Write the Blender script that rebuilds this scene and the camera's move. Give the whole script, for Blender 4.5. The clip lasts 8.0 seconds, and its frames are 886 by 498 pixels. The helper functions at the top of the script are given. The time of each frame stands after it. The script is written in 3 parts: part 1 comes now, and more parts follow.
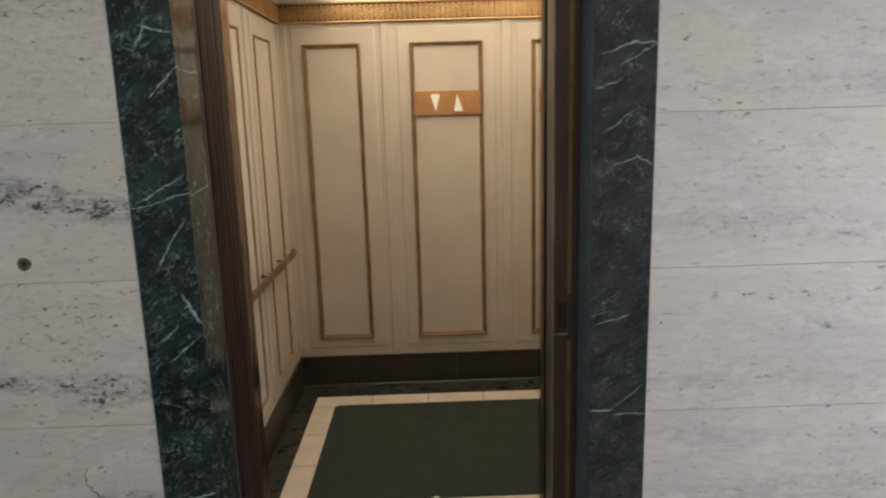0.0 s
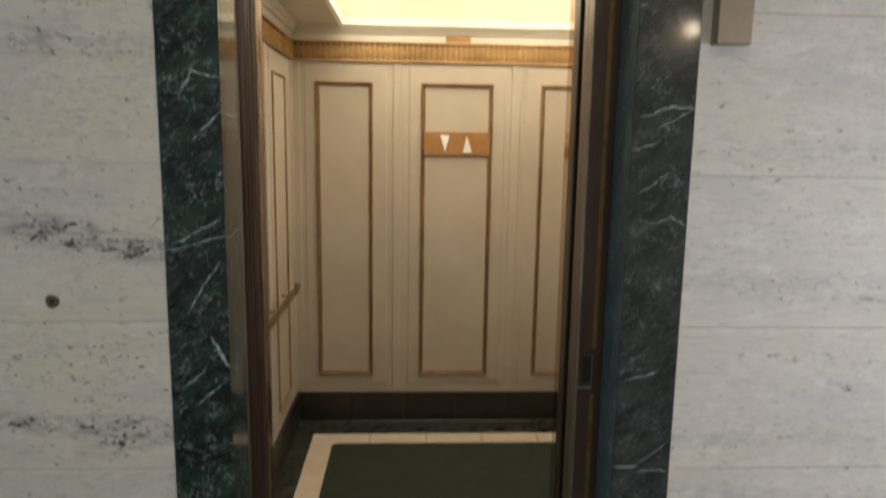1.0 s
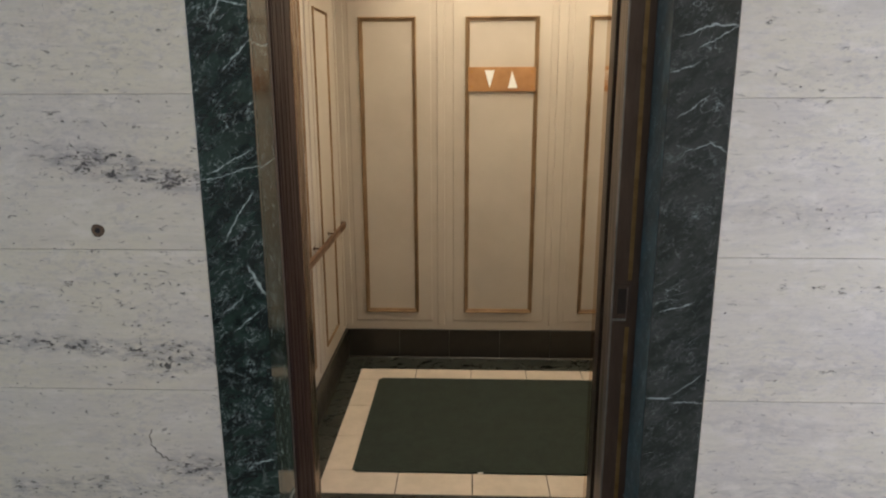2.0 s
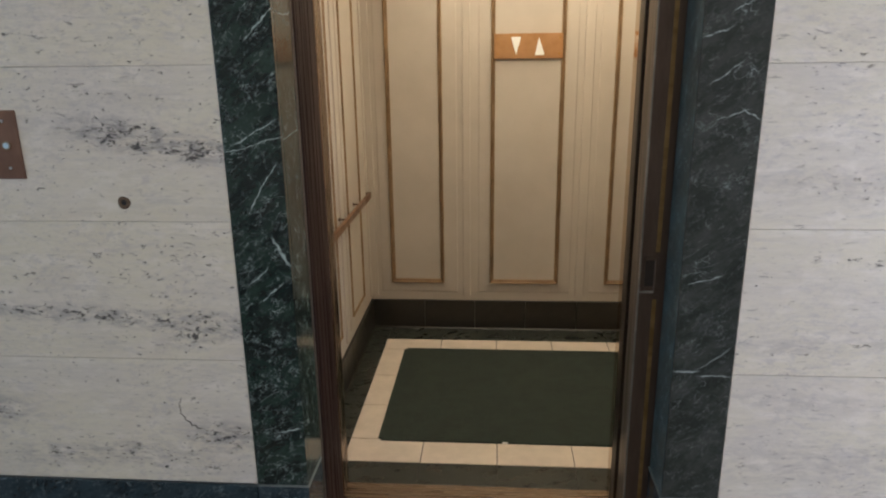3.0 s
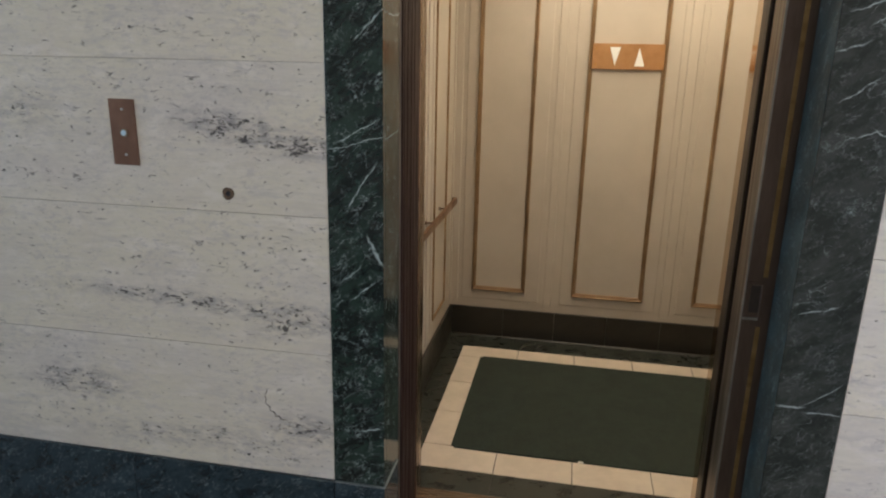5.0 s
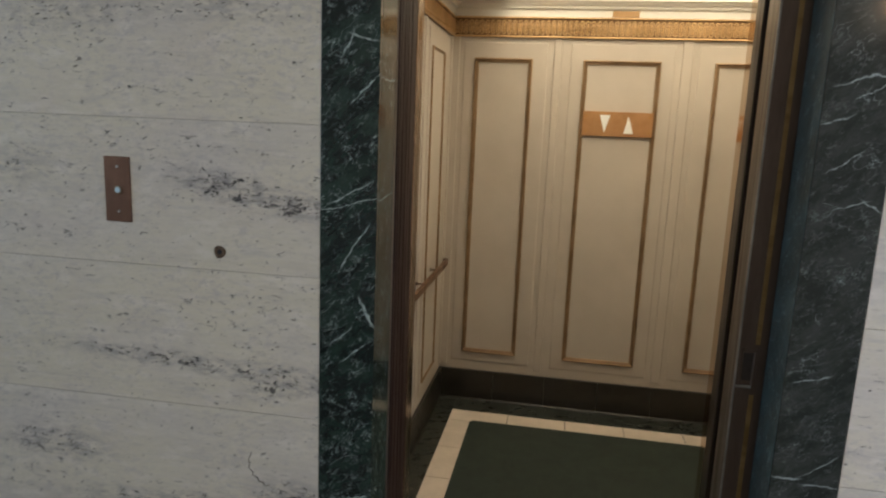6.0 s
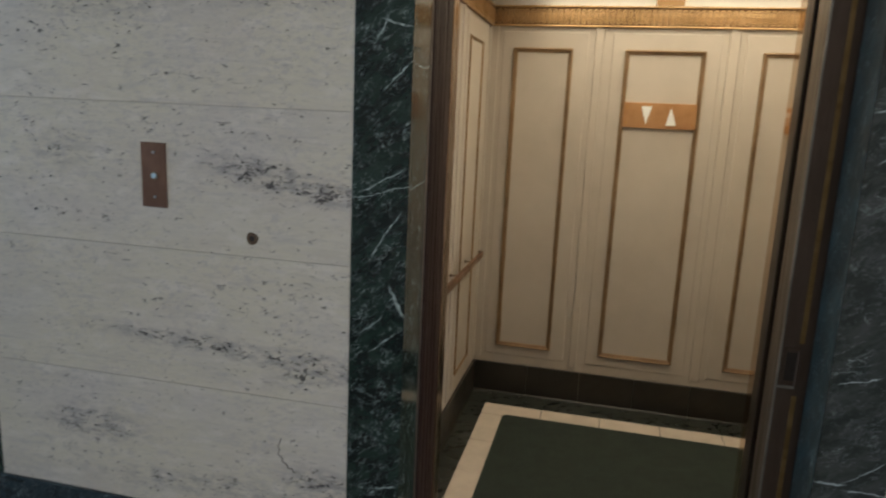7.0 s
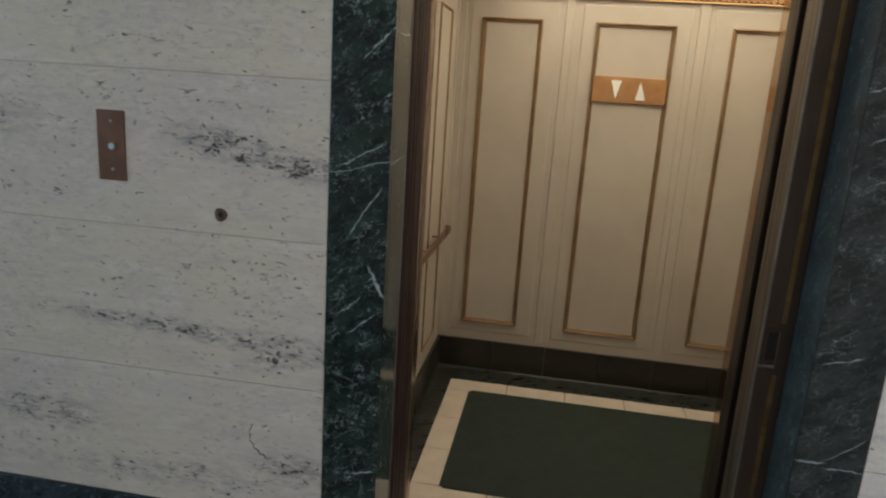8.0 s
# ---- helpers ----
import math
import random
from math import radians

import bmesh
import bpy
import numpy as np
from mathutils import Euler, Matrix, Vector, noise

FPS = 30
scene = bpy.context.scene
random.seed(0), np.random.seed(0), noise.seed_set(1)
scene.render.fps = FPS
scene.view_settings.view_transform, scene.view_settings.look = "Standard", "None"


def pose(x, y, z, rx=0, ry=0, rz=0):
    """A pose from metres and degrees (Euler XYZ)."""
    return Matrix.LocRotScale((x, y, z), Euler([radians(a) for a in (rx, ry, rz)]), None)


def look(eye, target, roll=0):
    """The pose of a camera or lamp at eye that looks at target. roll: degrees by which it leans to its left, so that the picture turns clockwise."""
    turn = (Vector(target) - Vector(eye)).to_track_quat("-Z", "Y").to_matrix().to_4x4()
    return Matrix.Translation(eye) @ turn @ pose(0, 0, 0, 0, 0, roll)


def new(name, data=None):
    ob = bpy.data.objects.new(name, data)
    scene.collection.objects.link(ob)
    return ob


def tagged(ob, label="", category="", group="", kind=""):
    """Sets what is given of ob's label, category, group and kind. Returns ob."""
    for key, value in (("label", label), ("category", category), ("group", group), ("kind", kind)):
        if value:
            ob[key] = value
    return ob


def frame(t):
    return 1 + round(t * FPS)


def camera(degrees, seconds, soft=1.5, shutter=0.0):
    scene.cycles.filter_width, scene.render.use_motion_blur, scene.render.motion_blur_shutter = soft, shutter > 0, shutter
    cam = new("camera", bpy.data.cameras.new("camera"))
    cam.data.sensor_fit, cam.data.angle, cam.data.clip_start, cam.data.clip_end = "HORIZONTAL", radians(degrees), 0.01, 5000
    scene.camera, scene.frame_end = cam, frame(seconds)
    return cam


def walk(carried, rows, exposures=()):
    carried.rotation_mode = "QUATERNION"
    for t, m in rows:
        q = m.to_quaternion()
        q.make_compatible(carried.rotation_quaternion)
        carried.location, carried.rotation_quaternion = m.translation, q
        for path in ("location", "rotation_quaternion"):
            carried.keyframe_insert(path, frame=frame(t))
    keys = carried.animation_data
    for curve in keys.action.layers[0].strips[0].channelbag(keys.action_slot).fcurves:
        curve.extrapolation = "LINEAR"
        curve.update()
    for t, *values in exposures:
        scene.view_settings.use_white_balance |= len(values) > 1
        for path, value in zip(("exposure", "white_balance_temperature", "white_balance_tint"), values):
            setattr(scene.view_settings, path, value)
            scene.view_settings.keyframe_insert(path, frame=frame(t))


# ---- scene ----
cam = camera(66.1, 8.0, soft=2.1, shutter=0.28)
PATH = [
    (0, (0.223, -1.718, 1.559), (0.255, 0.241, 1.155), -1.6),
    (0.2, (0.193, -1.726, 1.564), (0.151, 0.236, 1.149), -0.7),
    (0.5, (0.117, -1.714, 1.591), (-0.044, 0.228, 1.139), 0.7),
    (0.7, (0.06, -1.704, 1.628), (-0.044, 0.253, 1.317), 2.2),
    (0.8, (0.064, -1.717, 1.629), (0.02, 0.266, 1.376), 1.7),
    (1, (0.075, -1.712, 1.62), (0.175, 0.259, 1.298), 0.9),
    (1.2, (0.071, -1.704, 1.597), (0.122, 0.247, 1.108), 0.9),
    (1.5, (0.091, -1.716, 1.58), (0.105, 0.23, 1.117), -0.7),
    (1.7, (0.117, -1.716, 1.577), (0.085, 0.232, 1.121), -0.5),
    (2.8, (0.175, -1.7, 1.572), (0.063, 0.216, 1.007), -0.3),
    (3, (0.153, -1.695, 1.575), (0.007, 0.219, 1.014), -0.8),
    (3.2, (0.127, -1.681, 1.582), (0.023, 0.225, 1.028), -0.7),
    (3.5, (0.091, -1.686, 1.569), (0.03, 0.233, 1.008), 0.4),
    (3.8, (0.056, -1.675, 1.562), (0.015, 0.235, 0.984), -0.0),
    (4, (0.05, -1.675, 1.554), (0.007, 0.237, 0.964), -1.0),
    (4.2, (0.037, -1.67, 1.552), (-0.019, 0.233, 0.951), 0.8),
    (4.5, (0.064, -1.672, 1.551), (-0.12, 0.226, 0.951), 0.5),
    (4.7, (0.077, -1.673, 1.557), (-0.229, 0.217, 0.979), 0.3),
    (5.8, (0.113, -1.685, 1.571), (-0.277, 0.233, 1.156), 2.1),
    (6, (0.083, -1.672, 1.569), (-0.254, 0.265, 1.201), 2.3),
    (6.2, (0.075, -1.667, 1.572), (-0.22, 0.277, 1.234), 2.5),
    (6.5, (0.087, -1.66, 1.565), (-0.205, 0.294, 1.257), 2.9),
    (6.8, (0.092, -1.65, 1.554), (-0.252, 0.277, 1.207), 2.8),
    (7, (0.096, -1.644, 1.555), (-0.35, 0.266, 1.164), 2.6),
    (7.2, (0.068, -1.635, 1.561), (-0.443, 0.267, 1.138), 2.6),
    (7.5, (0.06, -1.622, 1.563), (-0.426, 0.269, 1.128), 3.2),
    (7.7, (0.026, -1.606, 1.566), (-0.38, 0.295, 1.122), 3.4),
    (8, (0.007, -1.589, 1.553), (-0.294, 0.333, 1.088), 3.7),
]
EXPOSURES = [(0, -0.31, 6250, 10), (0.5, -0.24, 6270, 9), (0.8, -0.32, 6550, 7), (1, -0.34, 6500, 7), (1.7, -0.20, 6230, 10), (2.8, -0.11, 6190, 10), (4, -0.10, 6190, 10), (4.7, -0.07, 6200, 10), (5.8, -0.37, 6250, 8),
             (6.5, -0.45, 6250, 7), (7, -0.48, 6100, 7), (8, -0.53, 6050, 7)]
walk(cam, [(t, look(eye, target, roll)) for t, eye, target, roll in PATH], EXPOSURES)

# ---- light of the place ----
world = bpy.data.worlds.new("sky")
scene.world = world
world.use_nodes = True
wn = world.node_tree
sky = wn.nodes.new("ShaderNodeTexSky")
sky.sky_type, sky.sun_disc = "NISHITA", False
sky.sun_elevation, sky.sun_rotation = radians(35), radians(120)
wn.links.new(sky.outputs[0], wn.nodes["Background"].inputs[0])
wn.nodes["Background"].inputs[1].default_value = 0.08


def area_lamp(name, at, target, sx, sy, watts, colour):
    data = bpy.data.lights.new(name, "AREA")
    data.shape, data.size, data.size_y, data.energy, data.color = "RECTANGLE", sx, sy, watts, colour
    ob = new(name, data)
    ob.matrix_world = look(at, target)
    return ob


CAB_GLOW, TRAY_GLOW = 6.15, 4.3          # luminous ceiling of the cab and its tray
SCONCE_GLOW = 40.0                      # globe on the opposite wall
PANEL_GLOW = 3.45                        # ceiling light of the corridor
area_lamp("west_window_light", (-5.97, -1.75, 1.7), (0, -1.75, 1.7), 2.1, 2.2, 68, (0.66, 0.81, 1.0))
area_lamp("south_window_light", (4.05, -3.47, 0.78), (4.05, 0, 0.78), 1.7, 1.4, 150, (0.83, 0.85, 1.0))

# ---- materials ----


class Nodes:
    """A small writer of node materials."""

    def __init__(self, name, rough=0.5, metal=0.0):
        self.mat = bpy.data.materials.new(name)
        self.mat.use_nodes = True
        self.t = self.mat.node_tree
        self.bsdf = self.t.nodes["Principled BSDF"]
        self.bsdf.inputs["Roughness"].default_value = rough
        self.bsdf.inputs["Metallic"].default_value = metal
        self.pos = self.t.nodes.new("ShaderNodeNewGeometry").outputs["Position"]

    def put(self, socket, value):
        if isinstance(value, bpy.types.NodeSocket):
            self.t.links.new(value, socket)
        else:
            socket.default_value = value

    def math(self, op, a, b=0.0, clamp=False):
        n = self.t.nodes.new("ShaderNodeMath")
        n.operation, n.use_clamp = op, clamp
        self.put(n.inputs[0], a)
        self.put(n.inputs[1], b)
        return n.outputs[0]

    def vec(self, op, a, b):
        n = self.t.nodes.new("ShaderNodeVectorMath")
        n.operation = op
        self.put(n.inputs[0], a)
        self.put(n.inputs[1], b)
        return n.outputs["Value"] if op in ("LENGTH", "DISTANCE", "DOT_PRODUCT") else n.outputs[0]

    def noise(self, vector, scale=5.0, detail=4.0, rough=0.55, colour=False):
        n = self.t.nodes.new("ShaderNodeTexNoise")
        self.put(n.inputs["Vector"], vector)
        n.inputs["Scale"].default_value, n.inputs["Detail"].default_value, n.inputs["Roughness"].default_value = scale, detail, rough
        return n.outputs["Color" if colour else 0]

    def ramp(self, value, lo, hi, a=0.0, b=1.0):
        n = self.t.nodes.new("ShaderNodeMapRange")
        n.interpolation_type = "SMOOTHSTEP"
        self.put(n.inputs[0], value)
        for i, v in enumerate((lo, hi, a, b)):
            n.inputs[i + 1].default_value = v
        return n.outputs[0]

    def mix(self, fac, a, b):
        n = self.t.nodes.new("ShaderNodeMix")
        n.data_type = "RGBA"
        self.put(n.inputs[0], fac)
        self.put(n.inputs[6], (*a, 1) if isinstance(a, tuple) else a)
        self.put(n.inputs[7], (*b, 1) if isinstance(b, tuple) else b)
        return n.outputs[2]

    def random(self):
        return self.t.nodes.new("ShaderNodeObjectInfo").outputs["Random"]

    def done(self, colour=None, rough=None, height=None, depth=0.002, strength=0.6):
        if colour is not None:
            self.put(self.bsdf.inputs["Base Color"], (*colour, 1) if isinstance(colour, tuple) else colour)
        if rough is not None:
            self.put(self.bsdf.inputs["Roughness"], rough)
        if height is not None:
            b = self.t.nodes.new("ShaderNodeBump")
            b.inputs["Strength"].default_value, b.inputs["Distance"].default_value = strength, depth
            self.put(b.inputs["Height"], height)
            self.t.links.new(b.outputs[0], self.bsdf.inputs["Normal"])
        return self.mat


def travertine():
    m = Nodes("travertine", 0.55)
    comb = m.t.nodes.new("ShaderNodeCombineXYZ")
    m.put(comb.inputs[0], m.math("MULTIPLY", m.random(), 9.0))
    wob = m.vec("MULTIPLY", m.vec("SUBTRACT", m.noise(m.pos, 5.0, 4.0, 0.6, True), (0.5, 0.5, 0.5)), (0.06, 0.06, 0.045))
    p = m.vec("ADD", m.pos, wob)
    q = m.vec("ADD", p, comb.outputs[0])
    straight = m.vec("ADD", m.pos, comb.outputs[0])

    def flat(stretch, scale, detail, rough, vector=None):
        return m.noise(m.vec("MULTIPLY", q if vector is None else vector, (1.0, 1.0, stretch)), scale, detail, rough)

    # broad bedding, cream and grey clouds
    bands = m.noise(m.vec("MULTIPLY", q, (0.6, 1, 9.0)), 1.6, 8.0, 0.72)
    col = m.mix(m.ramp(bands, 0.36, 0.66), (0.60, 0.56, 0.475), (0.51, 0.473, 0.405))
    warm = flat(2.0, 1.7, 4.0, 0.6)
    col = m.mix(m.ramp(warm, 0.38, 0.62, 0.0, 0.85), col, (0.60, 0.557, 0.435))
    col = m.mix(m.ramp(warm, 0.48, 0.30, 0.0, 0.40), col, (0.52, 0.495, 0.47))
    puff = flat(2.6, 8.0, 5.0, 0.6)
    col = m.mix(m.ramp(puff, 0.50, 0.68, 0.0, 0.55), col, (0.70, 0.655, 0.59))
    cloud = m.noise(q, 5.0, 6.0, 0.65)
    col = m.mix(m.ramp(cloud, 0.48, 0.74, 0.0, 0.40), col, (0.53, 0.465, 0.40))
    # thin level bedding lines, drawn out along the slab
    fine = flat(7.0, 14.0, 6.0, 0.7)
    col = m.mix(m.ramp(fine, 0.42, 0.70, 0.0, 0.38), col, (0.67, 0.625, 0.565))
    lines = flat(22.0, 3.4, 7.0, 0.74, straight)
    patch_l = m.ramp(flat(3.0, 2.3, 3.0, 0.6), 0.40, 0.62, 0.1, 1.0)
    col = m.mix(m.math("MULTIPLY", m.ramp(lines, 0.53, 0.69, 0.0, 0.74), patch_l), col, (0.44, 0.41, 0.385))
    veil = flat(6.0, 5.5, 6.0, 0.68)
    col = m.mix(m.ramp(veil, 0.53, 0.72, 0.0, 0.62), col, (0.44, 0.42, 0.395))
    # mottling and pepper, in patches
    patchy = m.ramp(m.noise(q, 3.1, 4.0, 0.6), 0.40, 0.62, 0.30, 1.0)
    mottle = flat(2.2, 30.0, 5.0, 0.7)
    col = m.mix(m.math("MULTIPLY", m.ramp(mottle, 0.46, 0.66, 0.0, 0.70), patchy), col, (0.43, 0.405, 0.385))
    speck = flat(1.6, 85.0, 4.0, 0.7)
    col = m.mix(m.math("MULTIPLY", m.ramp(speck, 0.54, 0.72, 0.0, 0.45), patchy), col, (0.37, 0.345, 0.325))
    # grey pitted seams with shapes of their own: (x, z, half length, half height, slope)
    seams = None
    sep = m.t.nodes.new("ShaderNodeSeparateXYZ")
    m.put(sep.inputs[0], p)
    for x, z, a, b, slope in ((-0.68, 1.345, 0.18, 0.030, -0.10), (-0.80, 1.380, 0.14, 0.034, -0.12), (-0.58, 1.325, 0.08, 0.028, -0.05), (-0.88, 0.875, 0.42, 0.026, -0.04),
                              (-0.63, 0.840, 0.13, 0.040, 0.25), (-0.61, 0.505, 0.11, 0.048, -0.1), (-1.02, 0.435, 0.30, 0.035, 0.05), (-1.25, 1.815, 0.22, 0.045, 0.05),
                              (-0.86, 1.830, 0.32, 0.034, 0.0), (-1.36, 0.575, 0.16, 0.045, 0.0), (-1.42, 1.40, 0.08, 0.050, 0.0), (1.15, 1.235, 0.40, 0.040, -0.05), (1.30, 0.475, 0.55, 0.055, 0.05),
                              (0.95, 0.66, 0.22, 0.020, 0.0), (1.35, 1.60, 0.45, 0.025, 0.0), (1.05, 0.82, 0.35, 0.020, 0.0)):
        u = m.math("DIVIDE", m.math("SUBTRACT", sep.outputs[0], x), a)
        dx = m.math("MULTIPLY", m.math("SUBTRACT", sep.outputs[0], x), slope)
        v = m.math("DIVIDE", m.math("SUBTRACT", m.math("SUBTRACT", sep.outputs[2], z), dx), b)
        d = m.math("ADD", m.math("MULTIPLY", u, u), m.math("MULTIPLY", v, v))
        s = m.ramp(d, 2.4, 0.0, 0.0, 0.5 if x > 0 else 1.3 if 1.3 < z < 1.4 else 1.0 if 0.46 < z < 1.3 else 0.7)
        seams = s if seams is None else m.math("MAXIMUM", seams, s)
    seams = m.math("MULTIPLY", seams, m.ramp(flat(1.8, 8.0, 4.0, 0.65), 0.36, 0.60, 0.62, 1.0))
    gate = m.ramp(m.noise(m.vec("MULTIPLY", q, (0.6, 1, 5.0)), 2.6, 4.0, 0.6), 0.46, 0.68)
    dens = m.math("MAXIMUM", m.math("MULTIPLY", gate, 0.62), seams)
    tight = m.ramp(sep.outputs[0], 0.3, 0.5, 0.0, 0.030)
    # open pits, short level dashes and curled worm-shaped voids
    pit_n = flat(2.0, 48.0, 4.0, 0.62)
    pit = m.math("MULTIPLY", m.math("SUBTRACT", pit_n, m.math("SUBTRACT", m.math("ADD", 0.676, tight), m.math("MULTIPLY", dens, 0.095))), 24.0, True)
    large = m.math("MULTIPLY", m.math("SUBTRACT", flat(1.8, 24.0, 4.0, 0.62), m.math("SUBTRACT", 0.78, m.math("MULTIPLY", dens, 0.205))), 20.0, True)
    pit = m.math("MAXIMUM", pit, large)
    streak = flat(4.6, 25.0, 4.0, 0.64)
    dash = m.math("MULTIPLY", m.math("SUBTRACT", streak, m.math("SUBTRACT", 0.634, m.math("MULTIPLY", dens, 0.055))), 16.0, True)
    curl_n = m.math("ABSOLUTE", m.math("SUBTRACT", flat(2.4, 15.0, 3.0, 0.6), 0.5))
    curl_gate = m.math("MULTIPLY", m.math("SUBTRACT", flat(1.6, 21.0, 2.0, 0.5), m.math("SUBTRACT", m.math("ADD", 0.632, tight), m.math("MULTIPLY", dens, 0.10))), 14.0, True)
    curl = m.math("MULTIPLY", m.ramp(curl_n, 0.026, 0.004), curl_gate)
    soft = m.ramp(flat(2.5, 18.0, 5.0, 0.65), 0.38, 0.64)
    col = m.mix(m.math("MULTIPLY", m.math("MULTIPLY", seams, soft), 0.80), col, (0.26, 0.245, 0.24))
    col = m.mix(m.math("MULTIPLY", dash, 0.48), col, (0.20, 0.18, 0.16))
    col = m.mix(m.math("MULTIPLY", curl, 0.80), col, (0.09, 0.08, 0.072))
    col = m.mix(m.math("MULTIPLY", pit, 0.92), col, (0.050, 0.045, 0.042))
    grain = m.noise(m.pos, 260.0, 2.0, 0.6)
    holes = m.math("ADD", m.math("MAXIMUM", pit, curl), m.math("MULTIPLY", dash, 0.5))
    h = m.math("SUBTRACT", m.math("MULTIPLY", grain, 0.12), holes)
    return m.done(col, m.ramp(fine, 0.2, 0.8, 0.38, 0.60), h, 0.0022, 0.8)


def green_marble(name, dark, light, vein, rough, amount=0.85, wisps=0.5, strokes=(), milk=0.16):
    """strokes: single veins of the slab, (x, z, x, z, half width)."""
    m = Nodes(name, rough)
    shift = m.t.nodes.new("ShaderNodeCombineXYZ")
    m.put(shift.inputs[2], m.math("MULTIPLY", m.random(), 7.0))
    p0 = m.vec("ADD", m.pos, shift.outputs[0])
    w = m.vec("SUBTRACT", m.noise(p0, 9.0, 5.0, 0.62, True), (0.5, 0.5, 0.5))
    w2 = m.vec("SUBTRACT", m.noise(p0, 55.0, 3.0, 0.6, True), (0.5, 0.5, 0.5))
    wave = m.vec("ADD", m.vec("MULTIPLY", w, (0.042, 0.042, 0.042)), m.vec("MULTIPLY", w2, (0.007, 0.007, 0.007)))
    p = m.vec("ADD", p0, wave)

    def along(angle, stretch, vector):
        """Coordinates drawn out along a line that rises by angle."""
        a = radians(angle)
        n = m.t.nodes.new("ShaderNodeCombineXYZ")
        m.put(n.inputs[0], m.math("MULTIPLY", m.vec("DOT_PRODUCT", vector, (math.cos(a), 0.3, math.sin(a))), stretch))
        m.put(n.inputs[1], m.vec("DOT_PRODUCT", vector, (-math.sin(a), 0.7, math.cos(a))))
        m.put(n.inputs[2], m.vec("DOT_PRODUCT", vector, (0.0, 1.0, 0.0)))
        return n.outputs[0]

    lean = along(38, 0.45, p)
    cloud = m.noise(lean, 17.0, 7.0, 0.72)
    col = m.mix(m.ramp(cloud, 0.40, 0.60), dark, light)
    blotch = m.noise(m.vec("ADD", p, (2.0, 5.0, 1.0)), 11.0, 5.0, 0.7)
    col = m.mix(m.ramp(blotch, 0.56, 0.40, 0.0, max(0.0, min(0.75, 1.4 * wisps - 0.3))), col, tuple(0.55 * c for c in dark))
    haze = m.ramp(m.noise(along(34, 0.5, p), 34.0, 6.0, 0.74), 0.53, 0.74, 0, milk)
    col = m.mix(haze, col, tuple(0.24 * c for c in vein))

    def threads(coords, offset, scale, width, lo, hi, gate_scale, detail=5.0):
        n = m.noise(m.vec("ADD", coords, offset), scale, detail, 0.58)
        line = m.ramp(m.math("ABSOLUTE", m.math("SUBTRACT", n, 0.5)), width * 0.8, width * 0.15)
        return m.math("MULTIPLY", line, m.ramp(m.noise(m.vec("ADD", p0, offset), gate_scale, 3.0, 0.6), lo, hi))

    # torn wisps that lean with the bed, long thin veins, short crossing ones
    v = m.math("MULTIPLY", threads(lean, (3.1, 0.4, 1.7), 21.0, 0.014, 0.48, 0.62, 17.0), wisps * 1.1)
    v = m.math("ADD", v, m.math("MULTIPLY", threads(along(28, 0.38, p), (0.3, 2.4, 5.7), 36.0, 0.022, 0.47, 0.60, 24.0), wisps))
    v = m.math("ADD", v, m.math("MULTIPLY", threads(along(55, 0.40, p), (5.3, 1.4, 0.7), 46.0, 0.026, 0.48, 0.62, 28.0), wisps * 0.8))
    v = m.math("ADD", v, m.math("MULTIPLY", threads(along(-30, 0.5, p), (7.3, 1.4, 2.2), 20.0, 0.012, 0.54, 0.64, 16.0), wisps * 0.6))
    v = m.math("ADD", v, m.math("MULTIPLY", threads(along(20, 0.55, p), (1.7, 6.4, 3.2), 8.0, 0.0045, 0.46, 0.58, 8.0, 4.0), 0.6), True)
    chip = m.math("MULTIPLY", m.math("SUBTRACT", m.noise(m.vec("MULTIPLY", lean, (1, 1.6, 1)), 52.0, 3.0, 0.6), 0.66), 12.0, True)
    v = m.math("MAXIMUM", v, m.math("MULTIPLY", chip, 0.25 * wisps))
    fade = m.ramp(m.noise(m.vec("ADD", p0, (9.0, 3.0, 1.0)), 21.0, 4.0, 0.65), 0.36, 0.64, 0.22, 1.0)
    v = m.math("MULTIPLY", v, fade)
    if strokes:
        fray = m.vec("ADD", m.vec("MULTIPLY", w, (0.03, 0.0, 0.03)), m.vec("MULTIPLY", w2, (0.014, 0.0, 0.014)))
        flat_p = m.vec("MULTIPLY", m.vec("ADD", m.pos, fray), (1.0, 0.0, 1.0))
        for x0, z0, x1, z1, half in strokes:
            length = math.hypot(x1 - x0, z1 - z0)
            ux, uz = (x1 - x0) / length, (z1 - z0) / length
            rel = m.vec("SUBTRACT", flat_p, (x0, 0.0, z0))
            s = m.vec("DOT_PRODUCT", rel, (ux, 0.0, uz))
            over = m.math("MAXIMUM", m.math("MULTIPLY", s, -1.0), m.math("SUBTRACT", s, length))
            d = m.math("ABSOLUTE", m.vec("DOT_PRODUCT", rel, (-uz, 0.0, ux)))
            line = m.math("MULTIPLY", m.ramp(d, half * 0.9, half * 0.05), m.ramp(over, 0.02, -0.01))
            v = m.math("MAXIMUM", v, m.math("MULTIPLY", line, m.ramp(m.noise(m.pos, 60.0, 2.0, 0.6), 0.30, 0.55, 0.35, 1.0)))
    col = m.mix(m.math("MULTIPLY", v, amount), col, vein)
    return m.done(col, m.ramp(cloud, 0.2, 0.8, rough * 0.8, rough * 1.3))


